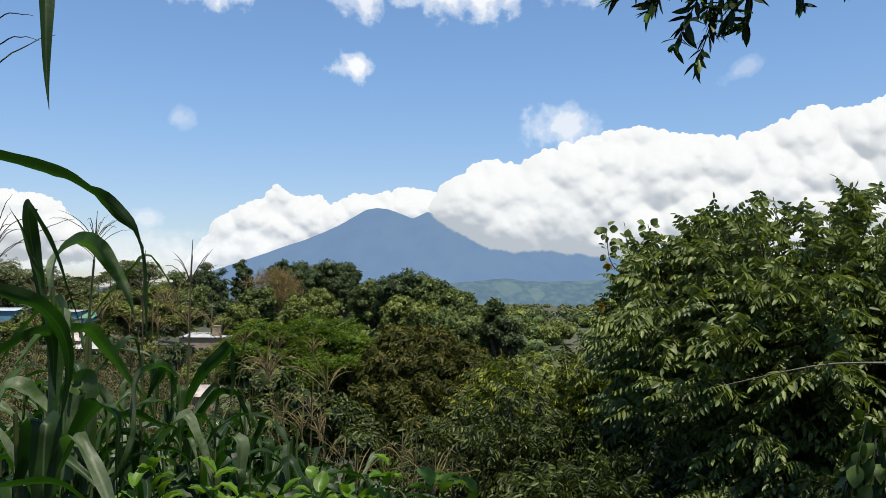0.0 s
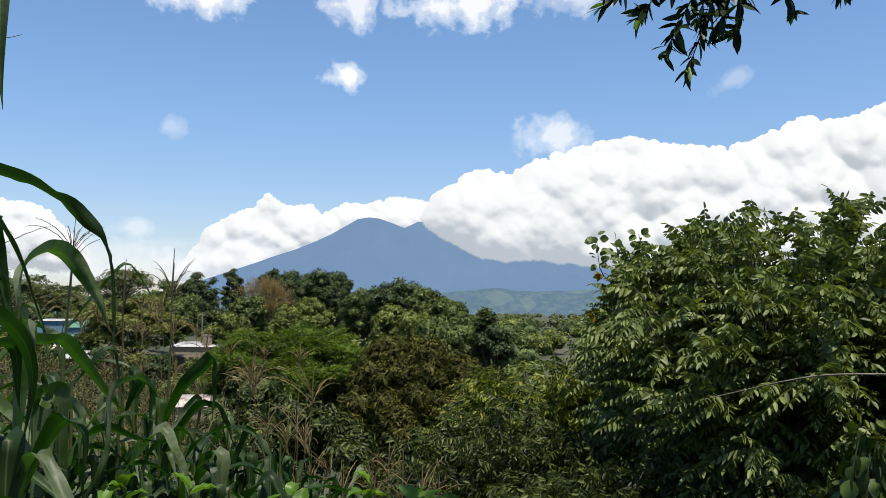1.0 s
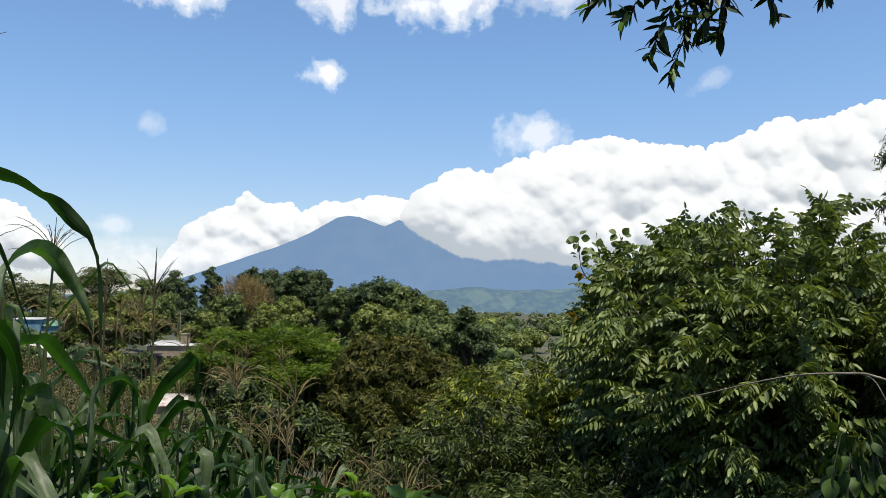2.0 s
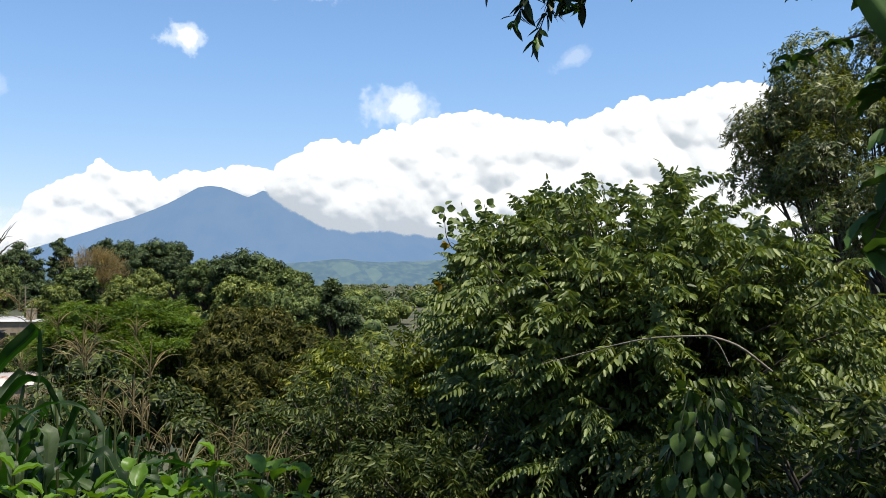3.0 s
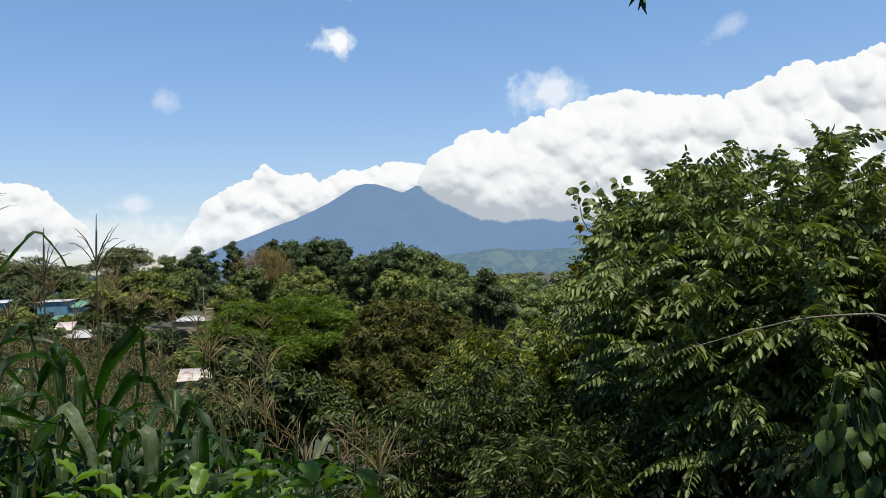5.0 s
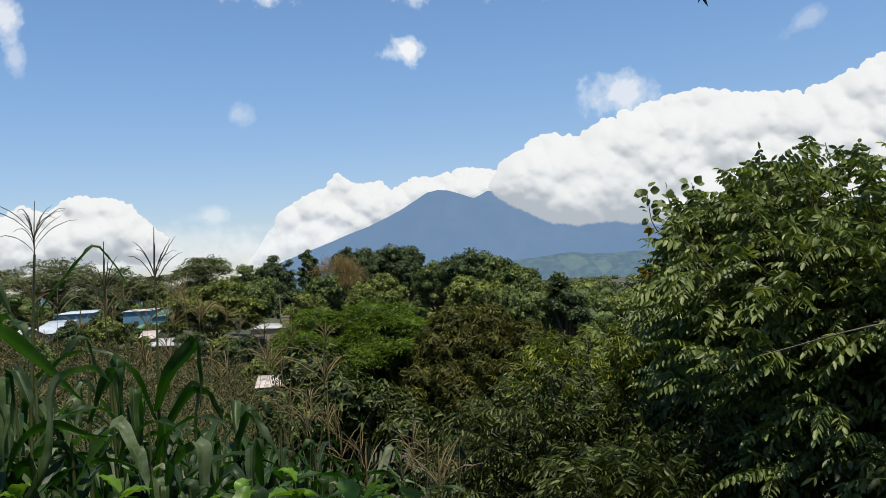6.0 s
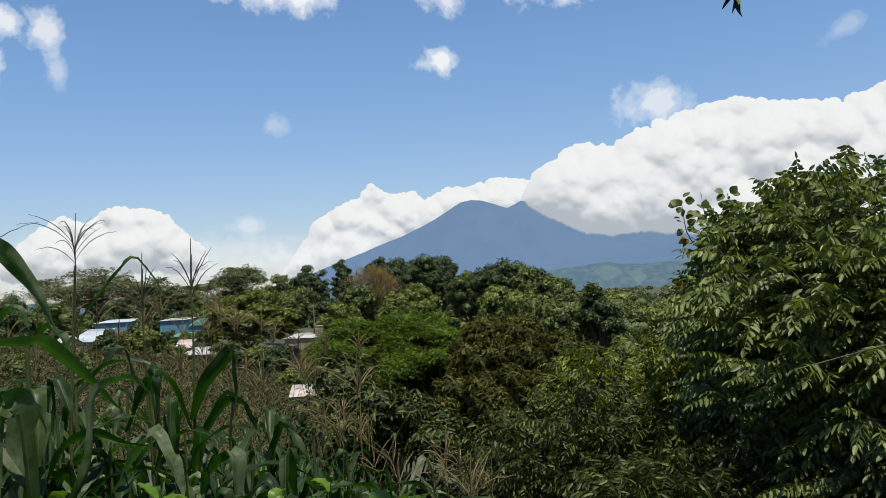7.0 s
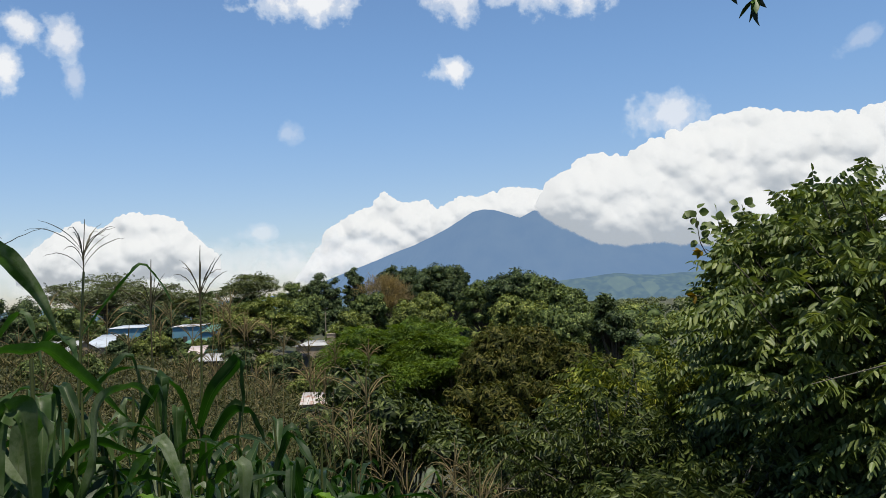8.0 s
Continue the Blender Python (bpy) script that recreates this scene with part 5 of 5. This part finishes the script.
corner_plant((-1.22, 2.62), 1.62, "maize plant with broad bowed leaves", [
    ([(-1.21, 2.62, 1.5), (-1.26, 2.72, 1.7), (-1.25, 2.88, 1.775), (-1.22, 2.95, 1.755), (-1.188, 3.0, 1.695), (-1.147, 3.05, 1.615), (-1.132, 3.1, 1.497)], 0.070, [(0, 60), (0.35, 30), (0.6, 40), (0.8, 45), (1, 40)]),
    ([(-1.21, 2.6, 1.25), (-1.17, 2.46, 1.54), (-1.14, 2.32, 1.68), (-1.1, 2.12, 1.82)], 0.050, [(0, 70), (0.5, 80), (1, 60)]),
    ([(-1.21, 2.6, 1.4), (-1.24, 2.54, 1.7), (-1.235, 2.48, 1.84), (-1.2, 2.45, 1.83), (-1.14, 2.5, 1.66), (-1.1, 2.54, 1.5)], 0.044, [(0, 60), (0.5, 50), (1, 80)]),
    ([(-1.21, 2.6, 1.2), (-1.13, 2.46, 1.5), (-1.1, 2.4, 1.56), (-1.07, 2.38, 1.5), (-1.06, 2.38, 1.2)], 0.067, [(0, 30), (0.6, 60), (1, 80)]),
    ([(-1.21, 2.6, 1.0), (-1.05, 2.5, 1.24), (-0.98, 2.46, 1.26), (-0.95, 2.45, 1.2), (-0.94, 2.45, 0.9)], 0.063, [(0, 10), (0.6, 20), (1, 70)]),
    ([(-1.21, 2.6, 0.9), (-1.35, 2.5, 1.2), (-1.5, 2.45, 1.25), (-1.56, 2.44, 0.95)], 0.063, [(0, 0), (1, 40)])])
corner_plant((-1.42, 3.38), 1.42, "maize plant with sharply folded broad leaves", [
    ([(-1.75, 3.45, 1.3), (-1.66, 3.5, 1.428), (-1.578, 3.6, 1.432), (-1.561, 3.7, 1.431), (-1.547, 3.85, 1.343), (-1.515, 4.05, 1.201), (-1.475, 4.19, 1.074)], 0.078, [(0, 20), (0.35, 25), (0.6, 34), (1, 30)]),
    ([(-1.55, 3.66, 0.9), (-1.57, 3.67, 1.13), (-1.57, 3.66, 1.243), (-1.54, 3.6, 1.246), (-1.5, 3.55, 1.11), (-1.5, 3.55, 0.85)], 0.095, [(0, 10), (0.5, 15), (1, 5)]),
    ([(-1.5, 3.4, 0.85), (-1.484, 3.4, 1.1), (-1.427, 3.39, 1.205), (-1.36, 3.35, 1.2), (-1.315, 3.3, 1.12), (-1.31, 3.28, 0.98)], 0.095, [(0, 30), (0.45, 45), (0.7, 70), (1, 75)]),
    ([(-1.41, 3.37, 0.85), (-1.4, 3.3, 1.22), (-1.43, 3.27, 1.25), (-1.46, 3.26, 1.2), (-1.47, 3.24, 0.8)], 0.09, [(0, 80), (0.5, 85), (1, 85)]),
    ([(-1.41, 3.37, 0.8), (-1.42, 3.55, 1.0), (-1.36, 3.68, 1.06), (-1.2, 3.84, 0.98)], 0.085, [(0, 10), (0.5, 40), (1, 20)]),
    ([(-1.41, 3.37, 0.7), (-1.3, 3.55, 0.95), (-1.33, 3.66, 1.2), (-1.28, 3.8, 1.27), (-1.22, 3.9, 1.2)], 0.08, [(0, 60), (0.5, 50), (1, 10)]),
    ([(-1.41, 3.37, 0.9), (-1.62, 3.3, 1.2), (-1.72, 3.28, 1.2), (-1.78, 3.28, 0.9)], 0.085, [(0, 0), (0.5, 30), (1, 70)])])
for px, py, tall in ((-0.98, 2.72, 0.95), (-1.7, 2.9, 1.3), (-1.55, 2.75, 1.15)):
    maize(int(-px * 100), tall, 9, "", (px, py, float(ground_z(px, py))), label="low maize plant with folded dark leaves")


rng = np.random.default_rng(76)
for i in range(34):
    az, d = rng.uniform(-16.5, -4.5), rng.uniform(3.9, 7.2)
    x, y, z = on_ground(az, d)
    tall = EYE + d * math.tan(radians(np.interp(az, [-16, -10, -5], [-8.0, -9.6, -11.5]) + rng.uniform(-1.6, 1.0))) - z
    variant = plain[int(rng.integers(len(plain)))]
    size = tall / 1.3
    if 0.45 < size < 1.25:
        maize_at(x, y, variant, rng.uniform(0, 360), size)


# ---------------------------------------------------------------- wild grass and young plants
def plume_grass(seed, at, height, stems, label="tall wild grass with dry tan plumes", pale=M_TASSEL):
    rng = np.random.default_rng(seed)
    t = thing("grass_clump", at, label, "wild grass", "plumed grass clumps")
    blades = []
    for i in range(26):
        a = rng.uniform(0, 360)
        blades.append(blade((rng.normal(0, 0.08), rng.normal(0, 0.08), -0.05), a, rng.uniform(70, 88), rng.uniform(-30, 60), height * rng.uniform(0.4, 0.85), 0.012, 9, rng.normal(0, 40)))
    part("tuft", joined(blades), M_GRASS, t)
    for i in range(stems):
        a = rng.uniform(0, 2 * np.pi)
        lean = np.array([math.cos(a), math.sin(a), 0]) * rng.uniform(0.05, 0.3)
        top = lean * height * 0.6 + np.array([0, 0, height * rng.uniform(0.7, 0.95)])
        stem = part("stem", tube(arc([(0, 0, -0.05), top * 0.5 + np.array([0, 0, height * 0.06]), top], 8), [0.003, 0.0028, 0.0015], 4), pale, t)
        part("plume", tassel(rng, top, rng.uniform(0.22, 0.34), 9, 0.7, 1.7), pale, stem, "dry tan plume")
    return t


for i, (az, d, el) in enumerate([(-9.4, 7.0, -4.0), (-9.0, 7.8, -2.8), (-6.8, 7.4, -8.6), (-12.4, 8.5, -1.6), (-16.5, 8.5, 0.6), (-18.6, 9.2, 0.8), (-10.4, 7.2, -6.5), (-3.4, 8.2, -11.0),
                                 (-21.5, 9.0, 0.4), (-25.5, 8.0, 0.3), (-13.0, 11.0, -4.5), (-19.5, 12.0, -2.8), (-29.0, 9.0, 0.6), (-4.6, 6.4, -12.5), (-17.6, 9.6, 0.2), (-15.4, 9.4, -1.0),
                                 (-9.5, 6.2, -3.4), (-7.6, 6.6, -6.5), (-2.4, 6.3, -9.2), (0.1, 5.6, -11.3)]):
    x, y, z = on_ground(az, d)
    plume_grass(200 + i, (x, y, z), EYE + d * math.tan(radians(el)) - z, 4 if az < -15 else 2)


def bean_plant(seed, at, height):
    rng = np.random.default_rng(seed)
    t = thing("young_plant", at, "bright yellow-green broad-leaved young plant", "plant", "bright young plants")
    for i in range(int(rng.integers(4, 6))):
        top = np.array([rng.normal(0, 0.1), rng.normal(0, 0.1), height * rng.uniform(0.65, 1.0)])
        stem = part("stem", tube(arc([(0, 0, -0.05), top * 0.5 + rng.normal(0, 0.02, 3), top], 6), [0.006, 0.004, 0.002], 5), M_STALK, t)
        for j in range(6):
            part("leaf", blade(top - np.array([0, 0, 0.06 * j * rng.random()]), rng.uniform(0, 360), rng.uniform(10, 75), rng.uniform(-40, 30), rng.uniform(0.06, 0.115), rng.uniform(0.04, 0.07), 9, 0, None, 0.4), M_BRIGHT, stem)
    return t


for i, (az, d, el) in enumerate([(-18.1, 3.0, -10.9), (-16.9, 2.9, -11.3), (-15.1, 3.2, -11.8), (-12.9, 3.1, -12.5), (-9.4, 3.3, -11.6), (-7.5, 3.1, -12.2), (-3.2, 2.8, -10.9), (-1.7, 3.0, -11.4),
                                 (-5.0, 3.4, -12.5), (-11.6, 3.3, -12.8), (-20.9, 3.1, -12.4), (-4.0, 3.8, -11.8), (-8.6, 3.7, -12.4), (-14.0, 3.6, -13.0), (-0.4, 3.4, -13.2), (-24.0, 3.2, -14.0)]):
    x, y, z = on_ground(az, d)
    bean_plant(230 + i, (x, y, z), EYE + d * math.tan(radians(el)) - z)


# ---------------------------------------------------------------- the leafy edge beside the path
def big_leaved():
    rng = np.random.default_rng(69)
    base = np.array([2.5, 1.9, float(ground_z(2.5, 1.9))])
    t = thing("broad_leaved_tree", base, "tree with large dark drooping leaves at the path's edge", "tree")
    part("trunk", tube(arc([(0, 0, -0.2), (-0.05, 0.05, 1.4), (-0.1, 0.0, 3.2)], 10), [0.09, 0.075, 0.05], 9), M_BARK, t)
    hub = np.array([2.35, 1.9, 3.05]) - base
    for tip, count, size in [((1.49, 1.78, 1.95), 14, 0.2), ((1.41, 1.8, 1.72), 14, 0.2), ((1.33, 1.84, 1.62), 9, 0.19), ((1.57, 1.7, 1.6), 14, 0.2), ((1.61, 2.66, 2.25), 7, 0.12), ((1.65, 2.62, 2.5), 12, 0.08),
                             ((1.78, 2.4, 2.45), 16, 0.12), ((1.77, 2.3, 2.1), 16, 0.18), ((1.72, 2.2, 1.75), 16, 0.2), ((1.82, 2.1, 1.4), 14, 0.2), ((1.62, 1.95, 2.2), 14, 0.18)]:
        end = np.array(tip) - base
        start = np.array([2.75, 2.6, 2.35]) - base if tip[1] > 2.35 else hub
        line = arc([start, start * 0.4 + end * 0.6 + np.array([0, 0, 0.12]), end], 10)
        twig = part("twig", tube(line, [0.008, 0.006, 0.003], 5), M_BARK, t)
        s = 1 - 0.45 * rng.random(count * 3) ** 1.2
        for q in s:
            p = [np.interp(q, np.linspace(0, 1, 10), line[:, k]) for k in range(3)]
            ln = size * 0.6 * rng.uniform(0.7, 1.25)
            part("leaf", blade(p, rng.uniform(0, 360), rng.uniform(-45, 20), rng.uniform(-70, -30), ln, ln * 0.5, 10, rng.normal(0, 25), None, 0.3), M_BROAD_DARK, twig)
    # one long leaf that hangs across the corner, on a stalk of its own
    start = np.array([1.02, 1.5, 2.16]) - base
    stalk = part("leaf_stalk", tube(arc([hub, hub * 0.5 + start * 0.5 + np.array([0, 0, 0.1]), start], 8), [0.009, 0.007, 0.005], 6), M_STALK, t)
    part("leaf", strap(arc([start, np.array([1.08, 1.44, 2.02]) - base, np.array([1.15, 1.38, 1.88]) - base, np.array([1.22, 1.34, 1.74]) - base], 18), 0.05, [(0, 90), (1, 75)], 1.0, 0.3), M_BROAD_DARK, stalk)
    return t


big_leaved()


def vine_heap():
    """A shrub hidden under a curtain of overlapping leaves that hang from runners."""
    rng = np.random.default_rng(70)
    base = np.array([2.05, 3.95, float(ground_z(2.05, 3.95))])
    t = thing("vine_covered_shrub", base, "shrub smothered by a large-leaved climbing vine", "shrub")
    part("stem", joined([tube(arc([(rng.normal(0, 0.05), rng.normal(0, 0.05), -0.1), (rng.normal(0, 0.05), rng.normal(0, 0.05), 0.6), (rng.normal(0, 0.07), rng.normal(0, 0.07), 1.2)], 8), [0.02, 0.014, 0.006], 6) for _ in range(4)]), M_BARK, t)
    for _ in range(34):
        a = rng.uniform(0, 2 * np.pi)
        reach = rng.uniform(0.06, 0.2)
        top = np.array([math.cos(a) * reach * 0.5, math.sin(a) * reach * 0.5, rng.uniform(0.95, 1.36)])
        end = np.array([math.cos(a) * reach, math.sin(a) * reach, top[2] - rng.uniform(0.15, 0.75)])
        line = arc([top, (top + end) * 0.5 + np.array([math.cos(a), math.sin(a), 0]) * 0.06, end], 8)
        runner = part("runner", tube(line, [0.004, 0.003, 0.002], 4), M_STALK, t)
        for q in rng.random(12):
            p = np.array([np.interp(q, np.linspace(0, 1, 8), line[:, k]) for k in range(3)])
            out = np.array([math.cos(a), math.sin(a), 0]) + rng.normal(0, 0.5, 3)
            ln = rng.uniform(0.05, 0.115)
            part("leaf", smooth_leaves(p[None], (out * 0.5 - np.array([0, 0, rng.uniform(0.2, 1.4)]))[None], (out + np.array([0, 0, 0.6]) + rng.normal(0, 0.45, 3))[None], ln, ln * rng.uniform(0.6, 0.85), rng.uniform(0.0, 0.35), rng.uniform(0.1, 0.6)), M_VINE, runner)


vine_heap()


# ---------------------------------------------------------------- the village
def paint(name, base, spots, scale=3.0, rough=0.8, metal=0.0):
    def build(n, l, p):
        g = grain(n, l, scale, 7)
        l.new(tint(n, l, g, [(0.3, spots), (0.55, base), (0.8, tuple(c * 1.08 for c in base))]), p.inputs["Base Color"])
        p.inputs["Roughness"].default_value, p.inputs["Metallic"].default_value = rough, metal
    return mat(name, build)


M_TIN = paint("bright_tin", (0.375, 0.375, 0.375), (0.225, 0.21, 0.195), 1.2, 0.5)
M_TIN_BLUE = paint("bluish_tin", (0.36, 0.4, 0.44), (0.26, 0.28, 0.3), 1.2, 0.6)
M_TIN_RUST = paint("rusty_tin", (0.36, 0.33, 0.3), (0.2, 0.075, 0.03), 1.6, 0.7)
M_TIN_PINK = paint("weathered_tin", (0.4125, 0.3525, 0.33), (0.27, 0.2025, 0.1725), 1.5, 0.7)
M_BLUE = paint("blue_plaster", (0.085, 0.2, 0.27), (0.06, 0.14, 0.2), 0.8, 0.85)
M_ADOBE = paint("adobe", (0.225, 0.165, 0.1125), (0.15, 0.105, 0.0675), 1.5, 0.95)
M_PLASTER = paint("grey_plaster", (0.27, 0.2175, 0.1575), (0.1875, 0.15, 0.105), 1.5, 0.95)
M_DARKWOOD = paint("dark_boards", (0.0375, 0.03, 0.0225), (0.0225, 0.01875, 0.015), 4.0, 0.9)
M_GREEN = paint("green_paint", (0.075, 0.1875, 0.135), (0.0525, 0.12, 0.09), 1.5, 0.8)
M_WHITE = paint("white_sacking", (0.525, 0.525, 0.51), (0.375, 0.3675, 0.345), 2.0, 0.9)


def box(x0, x1, y0, y1, z0, z1):
    v = [(x, y, z) for z in (z0, z1) for y in (y0, y1) for x in (x0, x1)]
    return v, [(0, 2, 3, 1), (4, 5, 7, 6), (0, 1, 5, 4), (2, 6, 7, 3), (0, 4, 6, 2), (1, 3, 7, 5)]


def flat_shade(ob):
    ob.data.polygons.foreach_set("use_smooth", np.zeros(len(ob.data.polygons), dtype=bool))
    return ob


def tin_sheet(w, d, rise, z, along_x=False):
    """A corrugated sheet w by d, with its far edge higher by rise, 6 mm thick."""
    n = max(int(w / 0.11), 8)
    xs = np.linspace(-w / 2, w / 2, n)
    wave = 0.012 * np.where(np.arange(n) % 2, 1, -1)
    rows = []
    for lift in (0.0, -0.02):
        for y, zz in ((-d / 2, z), (d / 2, z + rise)):
            rows.append(np.stack([xs, np.full(n, y), zz + wave + lift], 1))
    v = np.concatenate(rows)
    j = np.arange(n - 1)
    f = [np.stack([a * n + j, a * n + j + 1, b * n + j + 1, b * n + j], 1) for a, b in ((0, 1), (3, 2), (2, 0), (1, 3))]
    return v, np.concatenate(f)


def house(name, x, y, top, w, d, wall_h, turn, wall_mat, roof_mat, label, rise=0.5, gable=False, door_mat=None, window=True, sheds=None):
    z = top - wall_h - rise
    t = thing(name, (x, y, z), label, "house" if name == "house" else "shed", "houses of the village")
    t.rotation_euler = (0, 0, radians(turn))
    drop = z - float(ground_z(x, y)) + 0.3
    th = 0.15
    for x0, x1, y0, y1 in ((-w / 2, w / 2, -d / 2, -d / 2 + th), (-w / 2, w / 2, d / 2 - th, d / 2), (-w / 2, -w / 2 + th, -d / 2 + th, d / 2 - th), (w / 2 - th, w / 2, -d / 2 + th, d / 2 - th)):
        flat_shade(part("wall", box(x0, x1, y0, y1, -drop, wall_h), wall_mat, t))
    if gable:
        v = [(-w / 2, -d / 2, wall_h), (w / 2, -d / 2, wall_h), (0, -d / 2, wall_h + rise * 0.94), (-w / 2, -d / 2 + th, wall_h), (w / 2, -d / 2 + th, wall_h), (0, -d / 2 + th, wall_h + rise * 0.94)]
        bm = bmesh.new()
        a = [bm.verts.new(c) for c in v]
        for face in ((0, 1, 2), (5, 4, 3), (0, 2, 5, 3), (1, 4, 5, 2), (0, 3, 4, 1)):
            bm.faces.new([a[k] for k in face])
        part("gable", bm, wall_mat, t)
        for sg in (-1, 1):
            sheet = part("roof", tin_sheet(d + 0.5, w / 2 + 0.25, rise, wall_h), roof_mat, t)
            sheet.rotation_euler = (0, 0, radians(90 * sg))
            sheet.location = (sg * (w / 4 + 0.06), 0, 0.03)
    else:
        part("roof", tin_sheet(w + 0.5, d + 0.5, rise, wall_h + 0.05), roof_mat, t)
    flat_shade(part("door", box(-w * 0.1, -w * 0.1 + 0.8, -d / 2 - 0.03, -d / 2 - 0.004, -drop, -drop + 1.95), door_mat or M_DARKWOOD, t))
    if window:
        flat_shade(part("window", box(w * 0.25, w * 0.25 + 0.6, -d / 2 - 0.03, -d / 2 - 0.004, 0.3, 0.95), M_DARKWOOD, t))
    return t


house("house", -71.0, 107.5, -2.2, 5.2, 5.0, 2.4, 4, M_PLASTER, M_TIN, "low house with a long white tin roof", 0.9)
house("house", -65.6, 110.5, -2.2, 4.0, 5.6, 2.4, 40, M_ADOBE, M_TIN, "adobe house with a white gabled tin roof", 1.4, gable=True)
house("house", -68.4, 121.5, -1.95, 4.6, 5.0, 2.4, -10, M_ADOBE, M_TIN_BLUE, "adobe house with a bluish sloping tin roof", 1.7)
house("house", -70.5, 134.5, -0.85, 6.2, 5.0, 3.0, 0, M_BLUE, M_TIN_BLUE, "blue-walled house with a tin roof", 0.4)
house("house", -63.6, 125.5, -2.7, 2.7, 3.0, 2.4, 5, M_ADOBE, M_TIN, "small adobe house with a white tin edge", 0.3)
house("house", -63.6, 142.0, -1.3, 4.9, 4.5, 3.0, 0, M_BLUE, M_TIN, "blue house with a flat white-edged roof", 0.3)
house("shed", -60.0, 142.5, -1.6, 2.3, 4.0, 2.4, 0, M_BLUE, M_GREEN, "lean-to with a green-blue sloping roof", 1.1, window=False)
house("shed", -58.0, 133.5, -3.6, 4.6, 3.0, 2.0, 0, M_GREEN, M_GREEN, "low green-roofed shed beside the blue house", 0.6, window=False)
house("shed", -49.0, 111.5, -3.75, 1.9, 2.4, 1.9, 8, M_ADOBE, M_TIN_PINK, "small shed with a weathered pinkish roof", 1.0, window=False)
house("shed", -45.6, 110.0, -4.85, 4.7, 3.4, 2.0, -6, M_DARKWOOD, M_TIN, "open shed under pale flat tin sheets", 0.8, window=False)
# near-black boards on walls and roof stand in for its unlit interior
house("shed", -40.0, 122.0, -6.1, 6.6, 4.0, 2.4, 0, M_DARKWOOD, M_DARKWOOD, "dark shed in the shade of the trees", 0.3, window=False)
house("house", -38.0, 137.5, -5.0, 8.0, 6.0, 2.7, -6, M_PLASTER, M_TIN, "grey house with a bright flat tin roof", 0.55)
house("house", -40.0, 153.0, -3.3, 2.8, 3.0, 2.4, 0, M_PLASTER, M_TIN, "small house with a white roof among the trees", 0.7)
house("shed", -23.1, 81.0, -7.4, 2.8, 2.6, 1.9, 10, M_ADOBE, M_TIN_RUST, "small shed with a rust-streaked tin roof", 0.85, window=False)


def water_tank():
    t = thing("water_tank", (-36.6, 136.2, -5.3), "square grey masonry water tank on the flat roof", "water tank", "")
    flat_shade(part("body", box(-0.62, 0.62, -0.6, 0.6, -0.2, 1.5), M_PLASTER, t))
    flat_shade(part("lid", box(-0.7, 0.7, -0.68, 0.68, 1.5, 1.6), M_PLASTER, t))


water_tank()


def sack(x, y, z, s):
    v, f = BALL_V * np.array([s, s * 0.7, s * 0.75]), BALL_F
    v = v * (1 + 0.15 * np.sin(v[:, :1] * 9 / s))
    ob = part("white_sack", (v, f), M_WHITE)
    ob.location = (x, y, z + s * 0.6)
    tagged(ob, "filled white sack lying beside the rusty shed", "sack", "white sacks")


sack(-21.1, 79.6, float(ground_z(-21.1, 79.6)), 0.6)
sack(-20.3, 79.2, float(ground_z(-20.3, 79.2)), 0.5)


def pole(az, el, d):
    x, y, z = on_ground(az, d)
    h = EYE + d * math.tan(radians(el)) - z
    t = thing("wooden_pole", (x, y, z), "thin grey wooden pole among the trees", "pole", "poles of the village")
    part("shaft", tube([(0, 0, -0.2), (0, 0, h * 0.5), (0.05, 0, h)], [0.12, 0.1, 0.08], 7), M_BARK_PALE, t)
    part("cross_arm", tube([(-0.5, 0, h - 0.4), (0.5, 0, h - 0.4)], [0.05, 0.05], 5), M_BARK_PALE, t)


pole(-15.41, -0.68, 150)
pole(-22.53, 0.91, 222)
